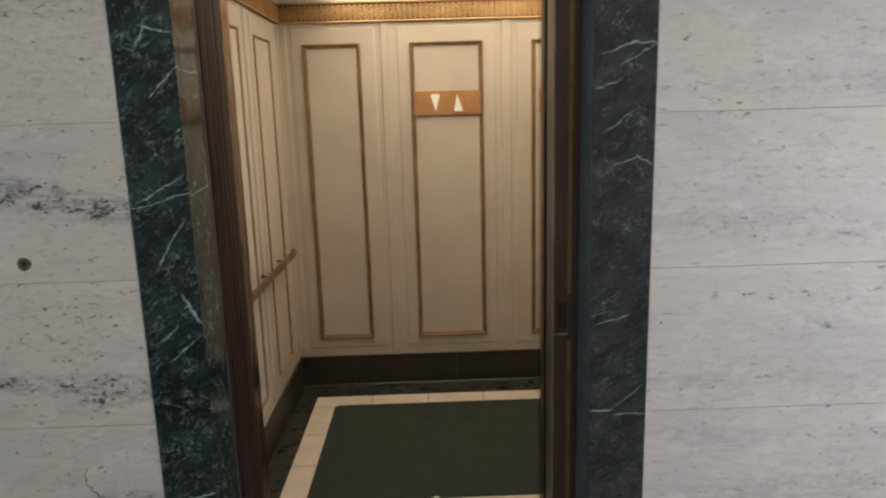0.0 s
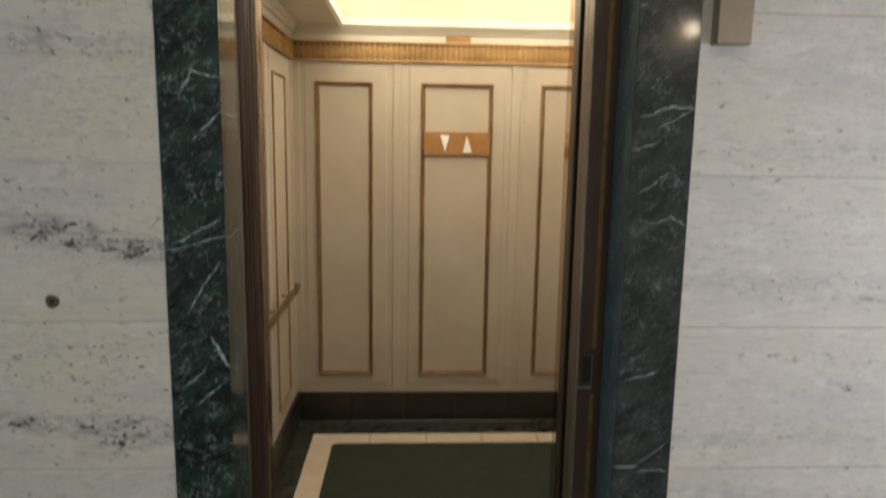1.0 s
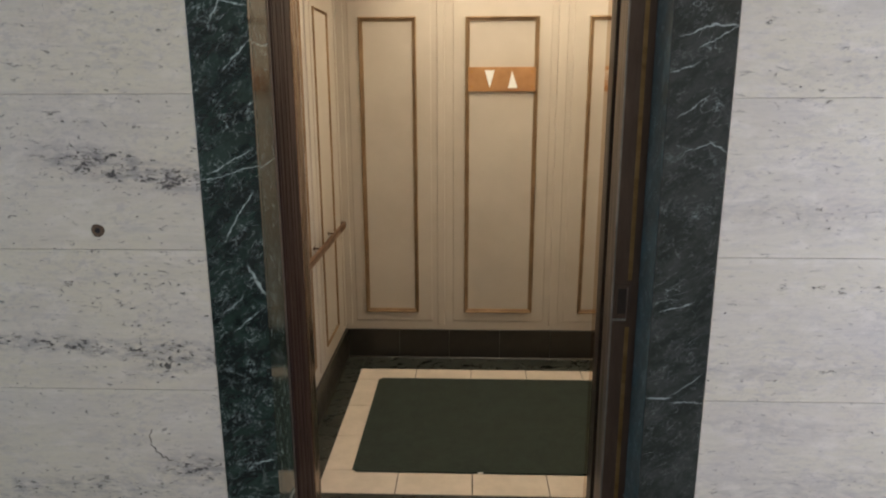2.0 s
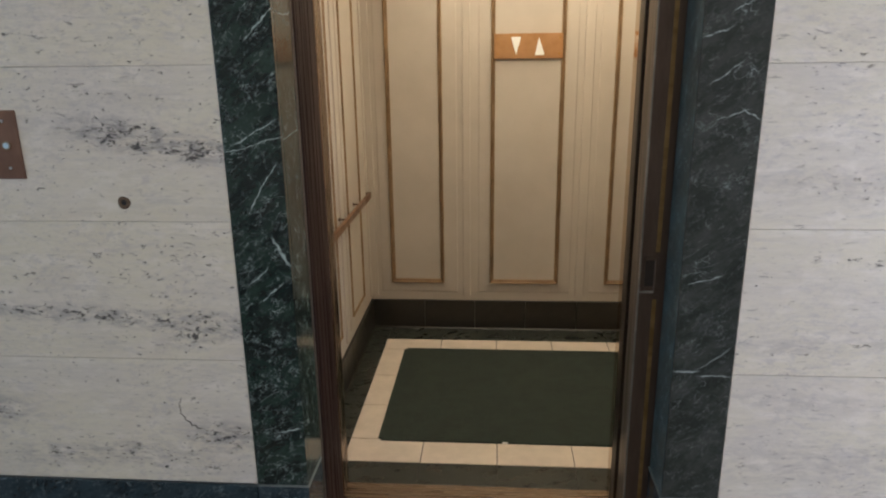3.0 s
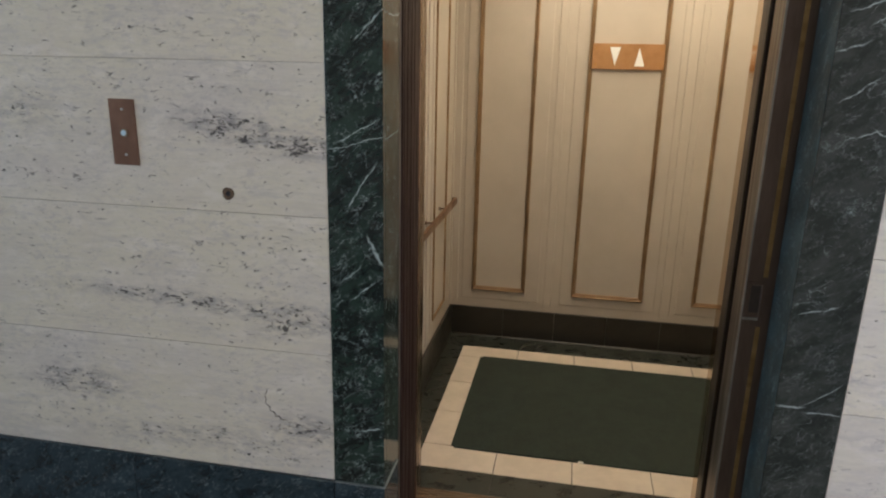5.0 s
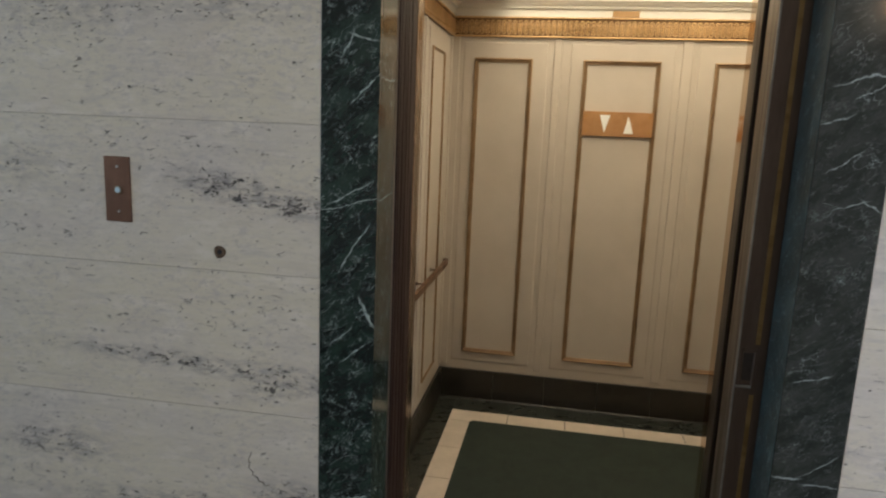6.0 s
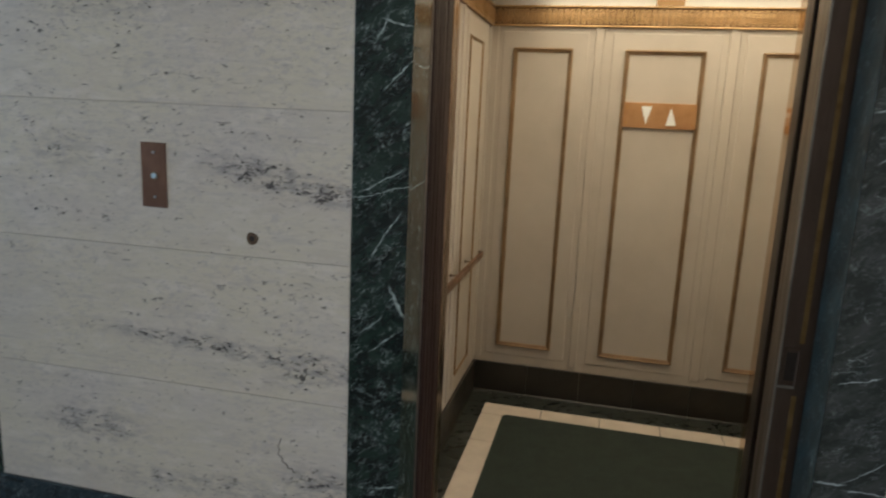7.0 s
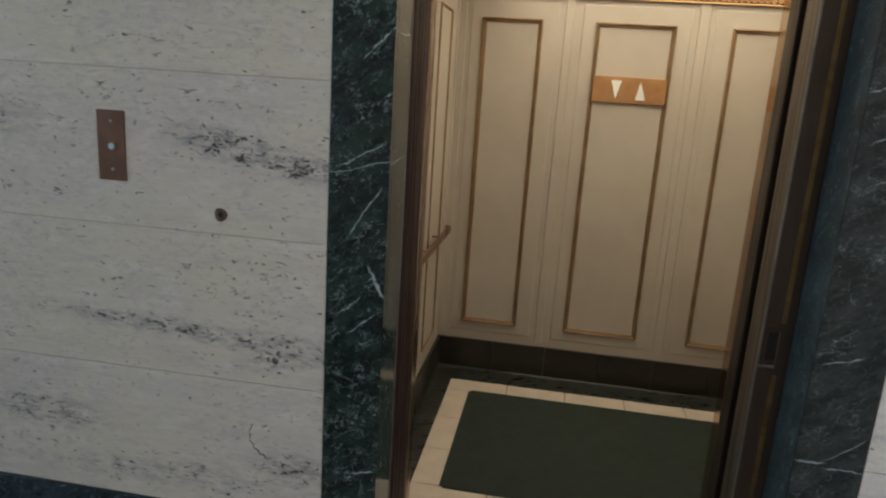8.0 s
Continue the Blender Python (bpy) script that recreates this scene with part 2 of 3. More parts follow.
def paint(name, a, b, rough=0.42, grain=0.25):
    m = Nodes(name, rough)
    n1 = m.noise(m.pos, 3.0, 4.0, 0.6)
    n2 = m.noise(m.vec("MULTIPLY", m.pos, (40, 40, 6)), 2.0, 4.0, 0.6)
    col = m.mix(m.ramp(n1, 0.3, 0.75), a, b)
    col = m.mix(m.ramp(n2, 0.62, 0.82, 0, 0.25), col, tuple(0.72 * c for c in a))
    return m.done(col, m.ramp(n2, 0.2, 0.8, rough * 0.85, rough * 1.2), m.noise(m.pos, 220.0, 3.0, 0.6), 0.0006, grain)


def metal(name, a, b, rough=0.35, metallic=1.0, spread=(1, 1, 1), shine=0.5):
    m = Nodes(name, rough, metallic)
    m.bsdf.inputs["Specular IOR Level"].default_value = shine
    n1 = m.noise(m.vec("MULTIPLY", m.pos, spread), 6.0, 5.0, 0.65)
    n2 = m.noise(m.pos, 70.0, 4.0, 0.65)
    col = m.mix(m.ramp(n1, 0.3, 0.7), a, b)
    col = m.mix(m.ramp(n2, 0.55, 0.8, 0, 0.4), col, tuple(0.55 * c for c in a))
    return m.done(col, m.ramp(n1, 0.25, 0.75, rough * 0.75, rough * 1.35), n2, 0.0005, 0.3)


def plain(name, colour, rough=0.6, scale=60.0, vary=0.25, depth=0.0008):
    m = Nodes(name, rough)
    n = m.noise(m.pos, scale, 4.0, 0.65)
    return m.done(m.mix(m.ramp(n, 0.3, 0.7), colour, tuple(c * (1 - vary) for c in colour)), None, n, depth, 0.5)


def carpet(name, colour):
    m = Nodes(name, 0.95)
    tuft = m.noise(m.pos, 260.0, 3.0, 0.7)
    worn = m.noise(m.pos, 9.0, 5.0, 0.65)
    speck = m.noise(m.pos, 75.0, 3.0, 0.65)
    col = m.mix(m.ramp(worn, 0.34, 0.66), tuple(0.80 * c for c in colour), tuple(1.15 * c for c in colour))
    col = m.mix(m.ramp(speck, 0.42, 0.66, 0.0, 0.55), col, (1.7 * colour[0], 1.45 * colour[1], 1.3 * colour[2]))
    col = m.mix(m.ramp(tuft, 0.40, 0.62, 0.0, 0.55), col, tuple(0.45 * c for c in colour))
    return m.done(col, None, tuft, 0.004, 0.8)


def glow(name, colour, strength):
    m = Nodes(name, 0.5)
    m.bsdf.inputs["Base Color"].default_value = (0.8, 0.78, 0.7, 1)
    m.bsdf.inputs["Emission Color"].default_value = (*colour, 1)
    m.bsdf.inputs["Emission Strength"].default_value = strength
    return m.mat


TRAVERTINE = travertine()
LEFT_VEINS = ((-0.475, 1.728, -0.451, 1.773, 0.004), (-0.451, 1.773, -0.398, 1.759, 0.004), (-0.449, 1.61, -0.384, 1.67, 0.003), (-0.537, 1.332, -0.381, 1.366, 0.0022), (-0.475, 1.19, -0.405, 1.29, 0.0035),
              (-0.498, 1.359, -0.412, 1.405, 0.0025), (-0.423, 1.098, -0.391, 1.038, 0.006), (-0.467, 0.934, -0.415, 0.976, 0.003), (-0.497, 0.977, -0.449, 1.016, 0.003), (-0.445, 0.526, -0.397, 0.534, 0.004))
RIGHT_VEINS = ((0.665, 1.686, 0.72, 1.702, 0.003), (0.72, 1.702, 0.785, 1.705, 0.0035), (0.709, 1.653, 0.785, 1.70, 0.0022), (0.647, 1.597, 0.699, 1.614, 0.003), (0.666, 1.497, 0.725, 1.536, 0.002),
               (0.692, 1.406, 0.749, 1.426, 0.0025), (0.749, 1.426, 0.785, 1.409, 0.0025), (0.645, 0.745, 0.692, 0.743, 0.004), (0.716, 0.729, 0.785, 0.731, 0.003), (0.705, 0.754, 0.77, 0.806, 0.002), (0.663, 0.988, 0.728, 1.01, 0.003))
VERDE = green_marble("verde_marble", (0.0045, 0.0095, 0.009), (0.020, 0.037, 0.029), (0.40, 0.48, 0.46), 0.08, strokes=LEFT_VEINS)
# Fewer veins; the lifted grey base paints in the corridor's reflected haze.
VERDE_HAZED = green_marble("verde_marble_sparse_hazed", (0.0165, 0.020, 0.0175), (0.036, 0.041, 0.036), (0.36, 0.42, 0.41), 0.07, 0.80, 0.24, RIGHT_VEINS, 0.3)
# Rougher copy of the marble with bluish daylight painted into its colours.
VERDE_DAYLIT = green_marble("verde_marble_daylit", (0.020, 0.043, 0.052), (0.050, 0.094, 0.110), (0.36, 0.46, 0.48), 0.42, 0.9, 0.6)
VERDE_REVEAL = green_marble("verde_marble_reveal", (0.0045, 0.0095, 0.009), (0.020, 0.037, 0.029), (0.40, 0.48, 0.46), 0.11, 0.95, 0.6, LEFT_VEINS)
VERDE_REVEAL.node_tree.nodes["Principled BSDF"].inputs["Specular IOR Level"].default_value = 0.28
# Bluish tone puts the window's reflection into the baseboard's colour.
VERDE_BASE = green_marble("verde_marble_base", (0.009, 0.018, 0.024), (0.024, 0.042, 0.052), (0.34, 0.43, 0.44), 0.10, 0.7, 0.42, (), 0.3)
BROWN_TILE = green_marble("brown_skirting_tile", (0.019, 0.0165, 0.0125), (0.024, 0.021, 0.0165), (0.040, 0.036, 0.031), 0.32, 0.4, 0.1, (), 0.05)
VERDE_TILE = green_marble("verde_floor_tile", (0.023, 0.025, 0.021), (0.028, 0.032, 0.026), (0.15, 0.165, 0.15), 0.28, 0.6, 0.26, (), 0.16)
CREAM = paint("cream_paint", (0.475, 0.418, 0.350), (0.428, 0.372, 0.308), 0.40)
WHITE = paint("white_paint", (0.78, 0.75, 0.68), (0.72, 0.69, 0.62), 0.5)
PLASTER = paint("plaster", (0.72, 0.70, 0.66), (0.66, 0.64, 0.60), 0.7)
GOLD = metal("gilt_moulding", (0.31, 0.20, 0.105), (0.205, 0.128, 0.063), 0.46, 0.35)
FRIEZE_DARK = metal("frieze_ground", (0.19, 0.105, 0.045), (0.12, 0.065, 0.028), 0.55, 0.35)
FRIEZE = metal("gilt_frieze", (0.72, 0.48, 0.23), (0.56, 0.36, 0.16), 0.40, 0.45)
SIGN = metal("copper_sign", (0.44, 0.235, 0.10), (0.35, 0.175, 0.07), 0.50, 0.4)
PALE_GOLD = metal("pale_gold_plate", (0.42, 0.25, 0.11), (0.34, 0.20, 0.085), 0.45, 0.4)
COPPER = metal("copper_plate", (0.27, 0.15, 0.10), (0.16, 0.085, 0.056), 0.38, 0.7, (1, 1, 0.6))
BRONZE_RED = metal("red_bronze", (0.034, 0.0185, 0.0145), (0.022, 0.012, 0.0095), 0.55, 0.1, (8, 8, 0.4), 0.12)
BRONZE_DARK = metal("dark_bronze", (0.165, 0.116, 0.090), (0.112, 0.077, 0.058), 0.38, 0.7, (3, 3, 0.5))
BRONZE_MID = metal("brown_bronze", (0.20, 0.165, 0.135), (0.14, 0.112, 0.090), 0.40, 0.8, (8, 8, 0.4))
BRONZE_POLISHED = metal("polished_bronze", (0.26, 0.175, 0.11), (0.20, 0.13, 0.08), 0.26, 1.0, (8, 8, 0.4))
BRONZE_MIRROR = metal("mirror_bronze", (0.58, 0.44, 0.31), (0.52, 0.39, 0.27), 0.07, 1.0, (8, 8, 0.4))
BRONZE_BLACK = metal("blackened_bronze", (0.050, 0.036, 0.028), (0.032, 0.023, 0.018), 0.35, 0.6, (8, 8, 0.4))
BRONZE_SILL = metal("worn_bronze_sill", (0.31, 0.24, 0.175), (0.19, 0.142, 0.105), 0.28, 0.9, (0.5, 12, 1))
BRASS = metal("brass_inlay", (0.50, 0.27, 0.07), (0.34, 0.17, 0.045), 0.35, 0.9, (1, 1, 0.6))
BRASS_DULL = metal("tarnished_brass", (0.40, 0.25, 0.105), (0.25, 0.15, 0.06), 0.4, 0.8, (1, 1, 3))
BOX_METAL = metal("tan_bronze", (0.31, 0.25, 0.175), (0.25, 0.20, 0.14), 0.45, 0.7)
RAIL = metal("rail_bronze", (0.26, 0.14, 0.075), (0.17, 0.09, 0.048), 0.35, 0.75)
STEEL_DULL = metal("dull_edge", (0.42, 0.40, 0.36), (0.24, 0.225, 0.20), 0.4, 0.8)
STEEL = metal("steel", (0.6, 0.6, 0.58), (0.5, 0.5, 0.48), 0.3, 1.0)
CREAM_TILE = plain("cream_tile", (0.62, 0.53, 0.44), 0.28, 9.0, 0.14, 0.0001)
MAT_GREEN = carpet("green_carpet", (0.020, 0.030, 0.0225))
MORTAR = plain("mortar", (0.56, 0.51, 0.455), 0.85)
GROUT = plain("grout", (0.045, 0.038, 0.03), 0.8)
RECESS = plain("recess_shadowed_bronze", (0.035, 0.024, 0.018), 0.6)
# Near-black that paints shade in gaps and holes; also shaft and indicator glass.
BLACK = plain("black_shade_and_glass", (0.01, 0.01, 0.011), 0.7)
RUST = plain("rusty_anchor", (0.13, 0.085, 0.05), 0.75, 90.0, 0.5)
CRACK = plain("crack_dirt", (0.07, 0.055, 0.045), 0.8)
ARROW = paint("white_arrow", (0.80, 0.79, 0.76), (0.74, 0.73, 0.70), 0.5)
BUTTON = glow("lit_button", (0.55, 0.80, 1.0), 0.12)
BUTTON.node_tree.nodes["Principled BSDF"].inputs["Base Color"].default_value = (0.30, 0.40, 0.46, 1)
LUMINOUS = glow("luminous_ceiling", (1.0, 0.84, 0.60), CAB_GLOW)
TRAY = glow("tray_diffuser", (1.0, 0.86, 0.66), TRAY_GLOW)
GLOBE = glow("lamp_globe", (1.0, 0.80, 0.58), SCONCE_GLOW)
CEILING_LIGHT = glow("corridor_light", (1.0, 0.915, 0.75), PANEL_GLOW)
FLOOR_STONE = plain("terrazzo", (0.25, 0.24, 0.225), 0.3, 40.0, 0.3, 0.0002)

# ---- building blocks ----
ORIGIN = {}


def empty(name, at, **tags):
    ob = new(name)
    ob.empty_display_size = 0.1
    ob.location = at
    ORIGIN[name if ob.name == name else ob.name] = Vector(at)
    return tagged(ob, **tags)


def part(name, bm, material, parent=None, label="", kind="", smooth=False):
    """Links bm, built in world places, as one mesh object with its origin in its middle."""
    lo = Vector([min(v.co[i] for v in bm.verts) for i in range(3)])
    hi = Vector([max(v.co[i] for v in bm.verts) for i in range(3)])
    mid = (lo + hi) / 2
    bmesh.ops.translate(bm, vec=-mid, verts=bm.verts)
    if smooth:
        for f in bm.faces:
            f.smooth = True
    me = bpy.data.meshes.new(name)
    bm.to_mesh(me)
    bm.free()
    me.materials.append(material)
    ob = new(name, me)
    ob.location = mid
    ORIGIN[ob.name] = mid
    if parent:
        ob.parent = parent
        ob.location = mid - ORIGIN[parent.name]
    if kind:
        ob["kind"] = kind
    if label:
        ob["label"] = label
    return ob


def boxes(*specs, bevel=0.0, segments=2):
    """One bmesh of boxes (x0, x1, y0, y1, z0, z1)."""
    bm = bmesh.new()
    for x0, x1, y0, y1, z0, z1 in specs:
        v = [bm.verts.new((x, y, z)) for x in (x0, x1) for y in (y0, y1) for z in (z0, z1)]
        for a in ((0, 1, 3, 2), (4, 6, 7, 5), (0, 4, 5, 1), (2, 3, 7, 6), (0, 2, 6, 4), (1, 5, 7, 3)):
            bm.faces.new([v[i] for i in a])
    if bevel:
        bmesh.ops.bevel(bm, geom=bm.edges[:], offset=bevel, segments=segments, affect="EDGES", profile=0.5)
    bmesh.ops.recalc_face_normals(bm, faces=bm.faces[:])
    return bm


def disc(at, radius, depth, axis="y", sides=24, bevel=0.0):
    """A short round bar whose axis runs along x, y or z."""
    bm = bmesh.new()
    bmesh.ops.create_cone(bm, cap_ends=True, segments=sides, radius1=radius, radius2=radius, depth=depth)
    if bevel:
        rim = [e for e in bm.edges if abs(e.verts[0].co.z - e.verts[1].co.z) < 1e-6]
        bmesh.ops.bevel(bm, geom=rim, offset=bevel, segments=2, affect="EDGES", profile=0.5)
    turn = {"x": (0, 90, 0), "y": (90, 0, 0), "z": (0, 0, 0)}[axis]
    bmesh.ops.transform(bm, matrix=pose(*at, *turn), verts=bm.verts)
    return bm


def on_back(u, z, h):
    """u along x, h out of the back wall towards the door."""
    return (u, BACK - h, z)


def on_left(u, z, h):
    return (LEFT + h, u, z)


def on_right(u, z, h):
    return (RIGHT - h, u, z)


def ring(place, u0, u1, z0, z1, profile):
    """A mitred rectangular frame; profile: (inset, height) pairs from its outer to its inner edge."""
    bm = bmesh.new()
    loops = []
    for d, h in profile:
        loops.append([bm.verts.new(place(u, z, h)) for u, z in ((u0 + d, z0 + d), (u1 - d, z0 + d), (u1 - d, z1 - d), (u0 + d, z1 - d))])
    for a, b in zip(loops, loops[1:]):
        for i in range(4):
            j = (i + 1) % 4
            bm.faces.new((a[i], a[j], b[j], b[i]))
    bmesh.ops.recalc_face_normals(bm, faces=bm.faces[:])
    return bm


def raised(place, u0, u1, z0, z1, h, slope=0.006):
    """A raised field with sloping edges."""
    bm = ring(place, u0, u1, z0, z1, ((0, 0), (0, h * 0.5), (slope, h)))
    top = [v for v in bm.verts if any(True for e in v.link_edges if e.is_boundary)]
    inner = [place(u, z, h) for u, z in ((u0 + slope, z0 + slope), (u1 - slope, z0 + slope), (u1 - slope, z1 - slope), (u0 + slope, z1 - slope))]
    bm.faces.new([min(top, key=lambda v: (v.co - Vector(c)).length) for c in inner])
    bmesh.ops.recalc_face_normals(bm, faces=bm.faces[:])
    return bm


def sweep(place, u0, u1, profile):
    """A straight moulding from u0 to u1 with a profile of (z, height)."""
    bm = bmesh.new()
    a = [bm.verts.new(place(u0, z, h)) for z, h in profile]
    b = [bm.verts.new(place(u1, z, h)) for z, h in profile]
    for i in range(len(profile) - 1):
        bm.faces.new((a[i], a[i + 1], b[i + 1], b[i]))
    bmesh.ops.recalc_face_normals(bm, faces=bm.faces[:])
    return bm


# ---- plan ----
BACK, LEFT, RIGHT, CAB_FRONT = 2.031, -0.556, 1.218, 0.515
SOFFIT = 2.195
JAMB_L, JAMB_R, TRIM_L, TRIM_R = -0.383, 0.634, -0.535, 0.790
BASE_TOP, LINTEL = 0.350, 2.25
HALL_L, HALL_R, HALL_S, HALL_TOP = -6.0, 5.0, -3.45, 3.20

# ---- corridor: walls, floor, ceiling ----
floor = part("floor", boxes((HALL_L, HALL_R, HALL_S, 0.30, -0.20, -0.004)), FLOOR_STONE)
tagged(floor, "pale stone corridor floor before the elevator", "floor", kind="structure")
ceiling = part("ceiling", boxes((HALL_L, HALL_R, HALL_S, 0.15, HALL_TOP, HALL_TOP + 0.15)), PLASTER)
tagged(ceiling, "plain white plaster corridor ceiling", "ceiling", kind="structure")
wall_n = part("wall_north", boxes((HALL_L, JAMB_L - 0.021, 0.003, 0.15, -0.004, HALL_TOP), (JAMB_R + 0.021, HALL_R, 0.003, 0.15, -0.004, HALL_TOP),
                                  (JAMB_L - 0.021, JAMB_R + 0.021, 0.003, 0.15, LINTEL + 0.021, HALL_TOP)), MORTAR)
tagged(wall_n, "elevator wall clad in pale pitted travertine slabs", "wall", kind="structure")
wall_s = part("wall_south", boxes((HALL_L, 3.15, HALL_S - 0.15, HALL_S, -0.004, HALL_TOP), (4.95, HALL_R, HALL_S - 0.15, HALL_S, -0.004, HALL_TOP),
                                  (3.15, 4.95, HALL_S - 0.15, HALL_S, -0.004, 0.06), (3.15, 4.95, HALL_S - 0.15, HALL_S, 1.52, HALL_TOP)), PLASTER)
tagged(wall_s, "plain pale wall across the corridor with a low wide daylit opening", "wall", kind="structure")
wall_e = part("wall_east", boxes((HALL_R, HALL_R + 0.15, HALL_S, 0.15, -0.004, HALL_TOP)), PLASTER)
tagged(wall_e, "plain pale end wall of the corridor", "wall", kind="structure")
wall_w = part("wall_west", boxes((HALL_L - 0.15, HALL_L, HALL_S, -2.85, -0.004, HALL_TOP), (HALL_L - 0.15, HALL_L, -0.65, 0.15, -0.004, HALL_TOP),
                                 (HALL_L - 0.15, HALL_L, -2.85, -0.65, -0.004, 0.55), (HALL_L - 0.15, HALL_L, -2.85, -0.65, 2.85, HALL_TOP)), PLASTER)
tagged(wall_w, "plain end wall with a daylit window opening", "wall", kind="structure")

# globe lamp on the opposite wall
sconce = empty("wall_lamp", (2.10, HALL_S, 2.42), label="small glowing globe lamp on the opposite wall", category="lamp")
part("back_plate", disc((2.10, HALL_S + 0.01, 2.42), 0.06, 0.02, "y", 24, 0.004), BRASS, sconce)
part("arm", disc((2.10, HALL_S + 0.05, 2.42), 0.012, 0.08, "y", 12), BRASS, sconce)
bm = bmesh.new()
bmesh.ops.create_uvsphere(bm, u_segments=20, v_segments=12, radius=0.05, matrix=pose(2.10, HALL_S + 0.15, 2.42))
part("globe", bm, GLOBE, sconce, "glowing white globe", smooth=True)
lamp = empty("ceiling_light", (-0.3, -1.8, HALL_TOP), label="long flat lit panel on the corridor ceiling", category="lamp")
part("frame", ring(lambda u, z, h: (u, z, HALL_TOP - h), -1.8, 1.2, -2.15, -1.45, ((0, 0), (0, 0.05), (0.03, 0.05), (0.03, 0.02))), STEEL, lamp)
part("diffuser", boxes((-1.77, 1.17, -2.12, -1.48, HALL_TOP - 0.04, HALL_TOP - 0.02)), CEILING_LIGHT, lamp, "warm white diffuser")

# ---- green marble surround of the doorway ----
surround = empty("door_surround", (0.125, 0, 0), label="polished dark green marble surround with white veins", category="door surround", kind="structure")
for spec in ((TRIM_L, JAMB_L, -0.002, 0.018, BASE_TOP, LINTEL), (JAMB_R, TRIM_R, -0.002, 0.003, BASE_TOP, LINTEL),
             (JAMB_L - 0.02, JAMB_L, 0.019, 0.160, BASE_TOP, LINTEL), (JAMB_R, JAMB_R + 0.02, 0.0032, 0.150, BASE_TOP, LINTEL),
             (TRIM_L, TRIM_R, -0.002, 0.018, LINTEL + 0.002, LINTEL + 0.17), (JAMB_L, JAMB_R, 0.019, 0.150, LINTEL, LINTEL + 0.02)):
    # The right reveal takes the copy with daylight put into its colour.
    material = (VERDE_DAYLIT if spec[0] > 0 else VERDE_REVEAL) if spec[2] > 0 else VERDE_HAZED if spec[0] > 0 else VERDE
    part("marble_panel", boxes(spec, bevel=0.003 if material is VERDE_DAYLIT else 0.0015), material, surround)
trim_far = part("door_surround", boxes((-1.875, -1.716, -0.002, 0.018, BASE_TOP, LINTEL), bevel=0.0015), VERDE)
tagged(trim_far, "dark green marble edge of the next doorway", "door surround", kind="structure")

base = empty("baseboard", (0, 0, 0), label="dark green marble baseboard with a painted highlight on its bevelled top edge", category="baseboard", kind="structure")
for x0, x1 in ((-3.4, -1.877), (-1.875, -1.20), (-1.198, TRIM_L - 0.001), (TRIM_L + 0.001, JAMB_L + 0.003), (JAMB_R - 0.003, TRIM_R - 0.001), (TRIM_R + 0.001, 2.06), (2.062, 3.4)):
    part("base_panel", boxes((x0, x1, -0.008, 0.018, 0.0, BASE_TOP - 0.0035), bevel=0.002), VERDE_BASE, base)
for x0, x1 in ((JAMB_L - 0.02, JAMB_L + 0.003), (JAMB_R - 0.003, JAMB_R + 0.02)):
    part("base_panel", boxes((x0, x1, 0.019, 0.148, 0.0, BASE_TOP - 0.0035), bevel=0.002), VERDE_BASE, base)

# Thin pale strips paint the highlight on the bevel beside the doorway.
EDGE_HIGHLIGHT = plain("edge_highlight", (0.16, 0.185, 0.185), 0.35)
for x0, x1, y0, y1 in ((TRIM_L + 0.001, JAMB_L + 0.005, -0.010, 0.001), (JAMB_R - 0.005, TRIM_R - 0.001, -0.010, 0.001), (JAMB_L - 0.01, JAMB_L + 0.005, 0.0015, 0.148), (JAMB_R - 0.005, JAMB_R + 0.01, 0.0015, 0.148)):
    part("top_edge", boxes((x0, x1, y0, y1, BASE_TOP - 0.002, BASE_TOP + 0.0003), bevel=0.0008, segments=1), EDGE_HIGHLIGHT, base, "pale strip painting a highlight on the top edge")
for x0, x1 in ((-3.4, TRIM_L - 0.001), (TRIM_R + 0.001, 3.4)):
    part("top_edge", boxes((x0, x1, -0.0085, 0.001, BASE_TOP - 0.003, BASE_TOP - 0.0002), bevel=0.0008, segments=1), VERDE_BASE, base)

# ---- call button, anchor hole, indicator box ----
PX, PZ = -1.1135, 1.3525
plate = empty("call_button", (PX, 0, PZ), label="small upright copper call plate with one lit round button", category="button plate")
part("plate", boxes((PX - 0.0385, PX + 0.0385, -0.005, 0.0, PZ - 0.089, PZ + 0.089), bevel=0.0015), COPPER, plate)
part("collar", disc((PX + 0.003, -0.0065, PZ - 0.001), 0.0115, 0.004, "y", 28, 0.001), BOX_METAL, plate, "pale metal collar")
part("button", disc((PX + 0.003, -0.009, PZ - 0.001), 0.0075, 0.004, "y", 24, 0.001), BUTTON, plate, "lit bluish white button")
for dz in (0.062, -0.060):
    part("screw", disc((PX + 0.002, -0.0055, PZ + dz), 0.0040, 0.003, "y", 12, 0.0006), STEEL, plate)

bm = bmesh.new()
segs = 28
for i in range(segs):
    a = 2 * math.pi * i / segs
    wob = 1 + 0.06 * math.sin(3 * a + 1)
    for r, y in ((0.0175 * wob, 0.0005), (0.0160 * wob, -0.003), (0.0085, -0.0035), (0.0065, -0.001)):
        bm.verts.new((-0.819 + r * math.cos(a), y, 1.199 + r * math.sin(a)))
bm.verts.ensure_lookup_table()
for i in range(segs):
    j = (i + 1) % segs
    for k in range(3):
        bm.faces.new([bm.verts[n] for n in (4 * i + k, 4 * j + k, 4 * j + k + 1, 4 * i + k + 1)])
bmesh.ops.recalc_face_normals(bm, faces=bm.faces[:])
